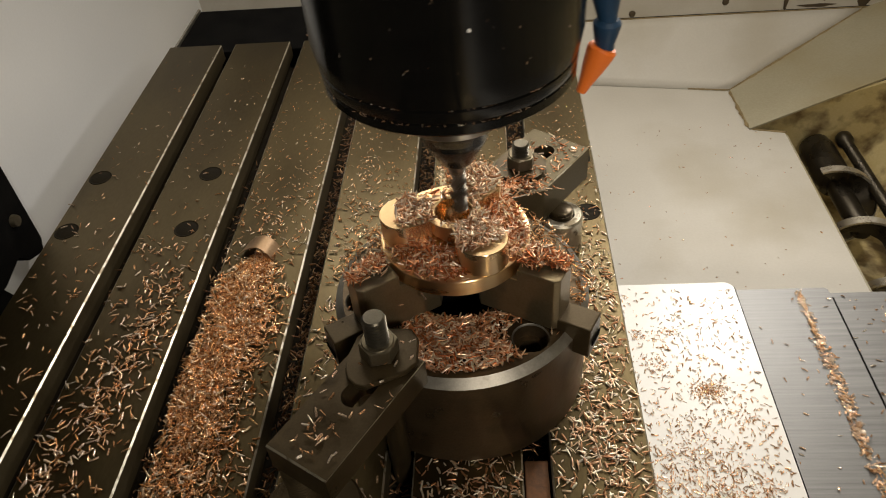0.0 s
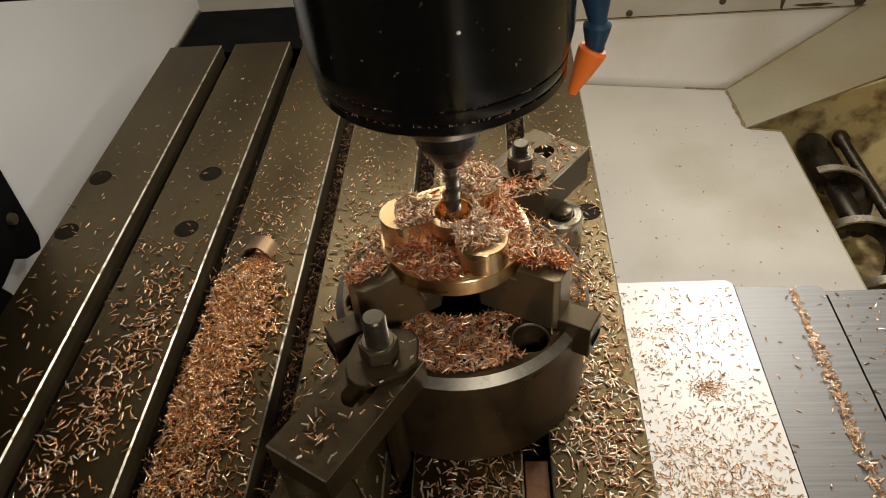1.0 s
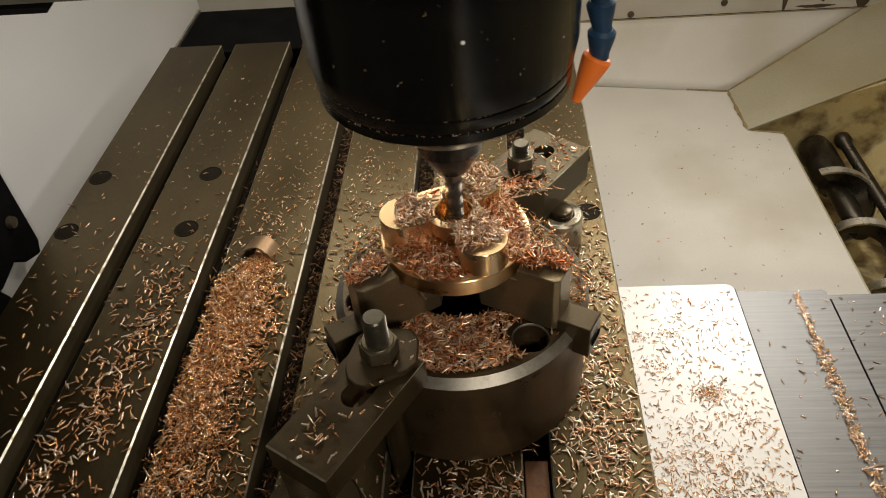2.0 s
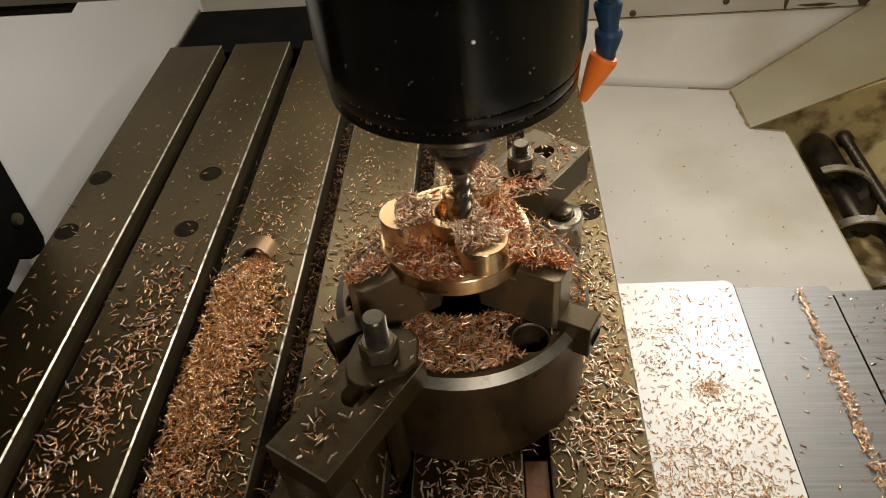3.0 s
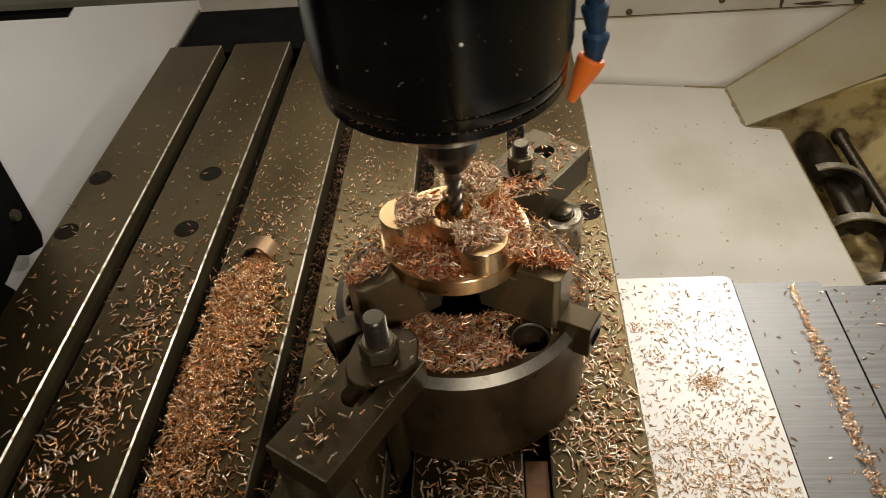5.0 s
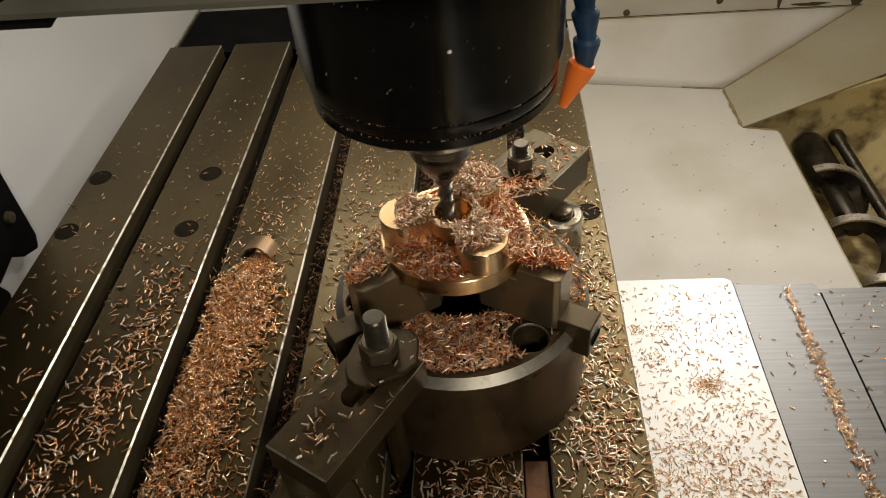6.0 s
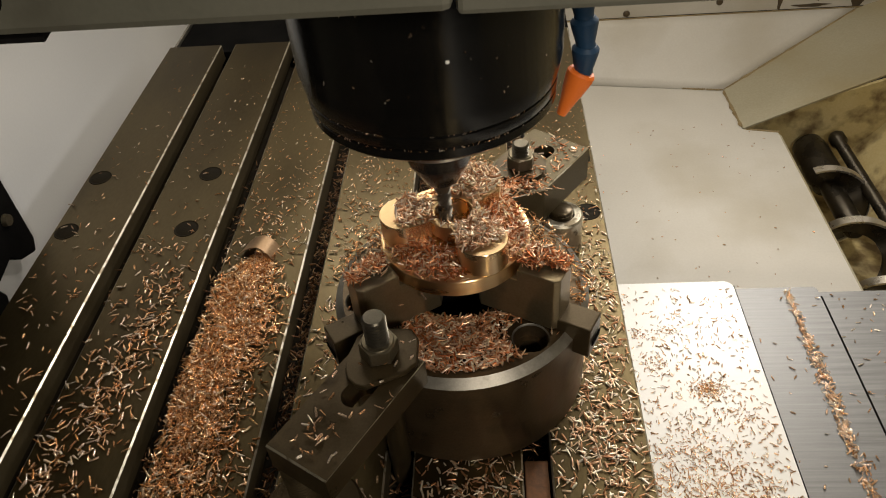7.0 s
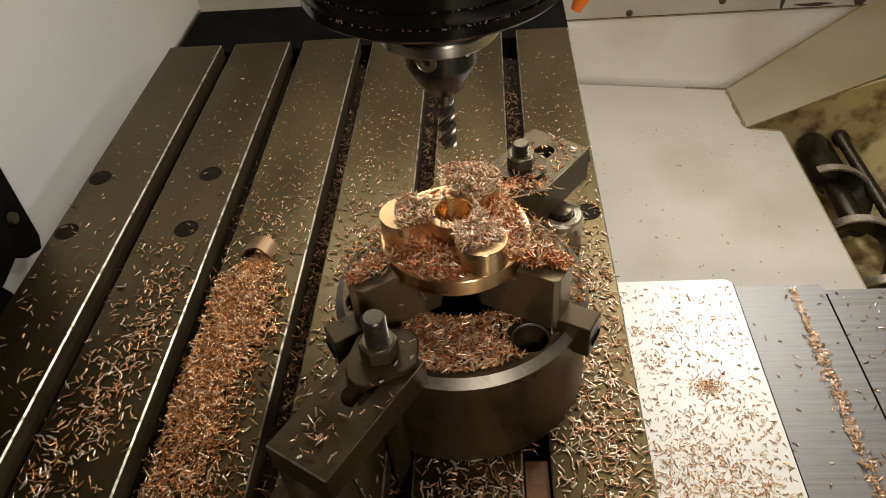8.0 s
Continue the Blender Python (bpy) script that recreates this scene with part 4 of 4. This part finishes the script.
on_bar = [(-0.0805 + 0.046 * t + 0.857 * s, -0.1485 + 0.076 * t - 0.516 * s, 0.1032) for t, s in zip(rng.uniform(0.03, 0.75, 58), rng.normal(0, 0.010, 58))]
on_bar = [q for q in on_bar if math.hypot(q[0] + 0.053, q[1] + 0.105) > 0.014]
on_bar += [(-0.0424 + rng.normal(0, 0.014), -0.0815 + rng.normal(0, 0.014), 0.1082) for _ in range(16)]
slivers("clamp_chips", on_bar, 0.0042, 0.0012, CHIP_PALE, "single slivers lying on the clamp bar", 0.15)
rear = []
while len(rear) < 150:
    x, y = rng.uniform(0.01, 0.1), rng.uniform(0.097, 0.192)
    d = (Vector((0.104, 0.162)) - Vector((0.064, 0.108))).normalized()
    side = (x - 0.064) * d.y - (y - 0.108) * d.x
    if -0.045 < side < -0.002 and math.hypot(x - 0.0466, y - 0.136) > 0.009 and y > 0.104 and (x - 0.104) * d.x + (y - 0.162) * d.y < -0.002:
        rear.append((x, y, 0.0713 + (0.005 if math.hypot(x - 0.0466, y - 0.136) < 0.02 else 0)))
rear += [(rng.normal(0.039, 0.013), rng.normal(0.110, 0.006), 0.0715 + rng.uniform(0, 0.006)) for _ in range(260)]
slivers("rear_clamp_chips", rear, 0.0044, 0.0010, CHIP_COPPER, "copper slivers heaped on the rear clamp", 0.3)

cover_p = []
for n, cx, cy, sx, sy in ((1100, 0.19, 0.06, 0.07, 0.08), (2300, 0.19, -0.085, 0.06, 0.045)):
    for _ in range(n):
        x, y = rng.normal(cx, sx), rng.normal(cy, sy)
        if 0.09 < x < 0.245 and -0.3 < y < 0.158:
            cover_p.append((x, y, -0.0899))
moving_saddle.append(slivers("cover_chips", cover_p, 0.0037, 0.0009, CHIP_PALE, "bronze slivers strewn over the white cover plate", 0.1))
dust = []
for cx, cy, n, sp in ((0.196, 0.036, 260, 0.005), (0.205, 0.040, 120, 0.006), (0.160, 0.066, 90, 0.005), (0.176, 0.100, 70, 0.005), (0.150, 0.098, 60, 0.004), (0.176, -0.01, 160, 0.010), (0.16, -0.04, 220, 0.012), (0.20, -0.05, 240, 0.014), (0.215, 0.01, 120, 0.008)):
    dust += [(rng.normal(cx, sp * 1.3), rng.normal(cy, sp), -0.0899) for _ in range(n)]
moving_saddle.append(slivers("cover_dust", dust, 0.0016, 0.0006, CHIP_GOLD, "fine golden dust smeared on the white cover plate", 0.1))
way_p = []
for _ in range(820):
    y = rng.uniform(-0.2, 0.155)
    way_p.append((0.3055 + rng.normal(0, 0.0028 if y < 0.10 else 0.0014), y, -0.0999 + abs(rng.normal(0, 0.0008))))
for _ in range(40):
    way_p.append((rng.uniform(0.253, 0.332), rng.uniform(-0.05, 0.158), -0.0999))
for _ in range(90):
    way_p.append((rng.uniform(0.338, 0.417), rng.uniform(-0.02, 0.158), -0.1074))
moving_base.append(slivers("way_cover_chips", way_p, 0.0043, 0.0012, CHIP_PALE, "line of slivers along the steel way cover", 0.15))
pan_p = [(rng.uniform(0.15, 0.47), rng.uniform(0.17, 0.70), -0.2699) for _ in range(110)]
moving_base.append(slivers("pan_chips", pan_p, 0.0028, 0.0012, CHIP_GOLD, "few slivers on the cream floor pan", 0.1))

stuck = [(0.0683 * math.cos(-1.375), 0.0683 * math.sin(-1.375), 0.2943)]
for _ in range(34):
    a, z = rng.normal(radians(270), 0.75), HZ + rng.uniform(0.026, 0.10)
    stuck.append((0.0684 * math.cos(a), 0.0684 * math.sin(a), z))
for _ in range(80):
    a = rng.normal(radians(270), 0.25) + rng.choice([-0.6, -0.1, 0.15, 0.5])
    stuck.append((0.0654 * math.cos(a), 0.0654 * math.sin(a), HZ + rng.choice([0.0066, 0.0141])))
moving_head.append(slivers("housing_specks", stuck, 0.0012, 0.0005, CHIP_PALE, "tiny bright specks stuck to the black housing", 1.2))
flake = tagged(part("paint_flake", lathe([(0, 0.0006), (0.0007, 0.0005), (0.0011, 0)], 5, Matrix.Translation((0.06825 * math.cos(-1.375), 0.06825 * math.sin(-1.375), 0.2943)) @ Matrix.Rotation(-1.375, 4, "Z") @ Matrix.Rotation(radians(90), 4, "Y")), PAINT_MARK),
               "tiny white flake stuck to the black housing", "flake")
moving_head.append(flake)

offcut = thing("bronze_offcut", "thin curled bronze offcut lying on the chip heap", "offcut")
bm = bmesh.new()
prof = [(-0.0115, 0.0), (-0.0085, 0.0040), (-0.0045, 0.0078), (-0.0005, 0.0098), (0.0025, 0.0092), (0.0058, 0.0056), (0.0085, 0.0005)]
near_row = [bm.verts.new((x, -0.0065, z)) for x, z in prof]
far_row = [bm.verts.new((x * 0.92, 0.0065, z * 0.9)) for x, z in prof]
for i in range(len(prof) - 1):
    bm.faces.new((near_row[i], near_row[i + 1], far_row[i + 1], far_row[i]))
bmesh.ops.transform(bm, matrix=Matrix.Translation((-0.180, 0.124, 0.0010)) @ Matrix.Rotation(radians(-14), 4, "Z") @ Matrix.Rotation(radians(4), 4, "Y") @ Matrix.Diagonal((1.6, 1.35, 1.25, 1)), verts=bm.verts)
bmesh.ops.solidify(bm, geom=bm.faces[:], thickness=0.0007)
part("strip", bm, material("dull_bronze_strip", (0.22, 0.14, 0.075), (0.32, 0.21, 0.12), (0.40, 0.55), 0.7, 60, 600, 0.15), offcut, smooth=True)

# ---- what moves ----
# centre of the spindle over the chuck, in millimetres: seconds, along x, along y, up
PASSES = [(0.0, 4.3, -3.0, 0.0), (0.1, 0.0, 0.0, -2.4), (0.2, 0.0, 0.0, 1.1), (0.3, 0.4, -5.8, -0.9), (0.4, -4.1, -4.5, -1.2), (0.5, -5.7, 0.1, -0.9), (0.6, -1.4, 5.4, -1.4),
          (0.7, 4.7, 3.5, -1.4), (0.8, 5.6, -1.4, -1.7), (0.9, 1.3, -5.4, -1.8), (1.0, -0.1, 0.0, -2.2), (1.1, 0.0, -0.1, -2.5), (1.2, 0.5, -5.9, -3.0), (1.3, -3.4, -5.0, -3.2),
          (1.4, -5.7, -2.3, -3.1), (1.5, -4.9, 1.7, -2.8), (1.6, -1.4, 5.4, -3.1), (1.7, 2.9, 5.0, -3.3), (1.8, 5.5, 1.6, -3.5), (1.9, 5.0, -2.9, -3.7), (2.0, 1.6, -5.4, -3.9),
          (2.1, 0.0, -0.4, -4.2), (2.2, 0.0, 0.0, -3.0), (2.3, 0.4, -5.6, -4.8), (2.4, -3.2, -4.9, -5.1), (2.5, -5.7, -1.6, -5.2), (2.6, -5.0, 2.8, -5.3), (2.7, -1.8, 5.4, -5.5),
          (2.8, 2.1, 5.4, -5.7), (2.9, 5.3, 2.6, -5.8), (3.0, 5.8, -0.7, -6.3), (3.1, 3.4, -4.4, -6.3), (3.2, -0.2, -5.1, -6.1), (3.3, 0.2, 0.0, -5.9), (3.4, 0.5, -5.2, -6.7),
          (3.5, -1.6, -5.3, -7.9), (3.6, -4.8, -3.6, -7.6), (3.7, -5.6, 1.0, -7.7), (3.8, -3.2, 4.6, -7.9), (3.9, 1.2, 5.7, -7.8), (4.0, 4.7, 3.4, -7.7), (4.1, 5.7, -0.2, -8.0),
          (4.2, 4.2, -3.4, -8.3), (4.3, 1.0, -5.2, -8.5), (4.4, 0.2, 0.0, -7.4), (4.5, 0.2, -2.2, -9.0), (4.6, -0.4, -5.8, -9.8), (4.7, -4.5, -4.0, -9.9), (4.8, -5.7, -0.4, -10.0),
          (4.9, -3.9, 4.2, -10.2), (5.0, 0.4, 5.7, -10.4), (5.1, 4.3, 3.8, -10.6), (5.2, 5.7, -0.4, -10.9), (5.3, 3.8, -4.3, -11.1), (5.4, 0.4, -4.6, -11.0), (5.5, 0.0, 0.0, -10.4),
          (5.6, 0.3, -4.0, -11.4), (5.7, -0.8, -5.6, -11.8), (5.8, -3.8, -4.4, -12.0), (5.9, -5.8, -0.8, -12.1), (6.0, -4.6, 3.0, -12.1), (6.1, -1.1, 5.6, -12.3), (6.2, 3.5, 4.7, -12.3),
          (6.3, 5.5, 2.0, -12.7), (6.4, 5.6, -0.9, -13.1), (6.5, 1.9, -4.0, -13.1), (6.6, 0.1, 0.0, -13.4), (6.7, 0.2, -2.8, -13.4), (6.8, 0.6, -5.5, -13.8), (6.9, -3.2, -4.8, -14.2),
          (7.0, -5.5, -1.5, -14.4), (7.1, -4.9, 2.6, -14.4), (7.2, -1.8, 5.6, -14.5), (7.3, 2.7, 5.0, -14.6), (7.4, 5.6, 2.7, -14.8), (7.5, 5.8, -0.2, -15.2), (7.6, 2.7, -4.0, -15.1),
          (7.7, -0.2, 0.0, -16.2), (7.8, 0.0, 0.6, 45.5), (7.9, 0.0, 1.1, 44.4), (8.0, 0.0, 1.2, 44.1)]


def motions():
    mm = 0.001

    def ride(ob, use_x, use_z):
        at = ob.location.copy()
        walk(ob, [(t, pose(at.x + (x * mm if use_x else 0), at.y + y * mm, at.z + (z * mm if use_z else 0))) for t, x, y, z in PASSES])
    for ob in moving_base:
        ride(ob, True, False)
    for ob in moving_saddle:
        ride(ob, False, False)
    for ob in moving_head:
        ride(ob, True, True)
    # the holder turns with the cutter and stands still once it has been drawn up
    stop_frame = 237.5
    step = 88.0
    rows = [(i / FPS, pose(0, 0, 0, 0, 0, (stop_frame - i) * step if i < stop_frame else 0)) for i in range(0, 241)]
    walk(holder, rows)


motions()
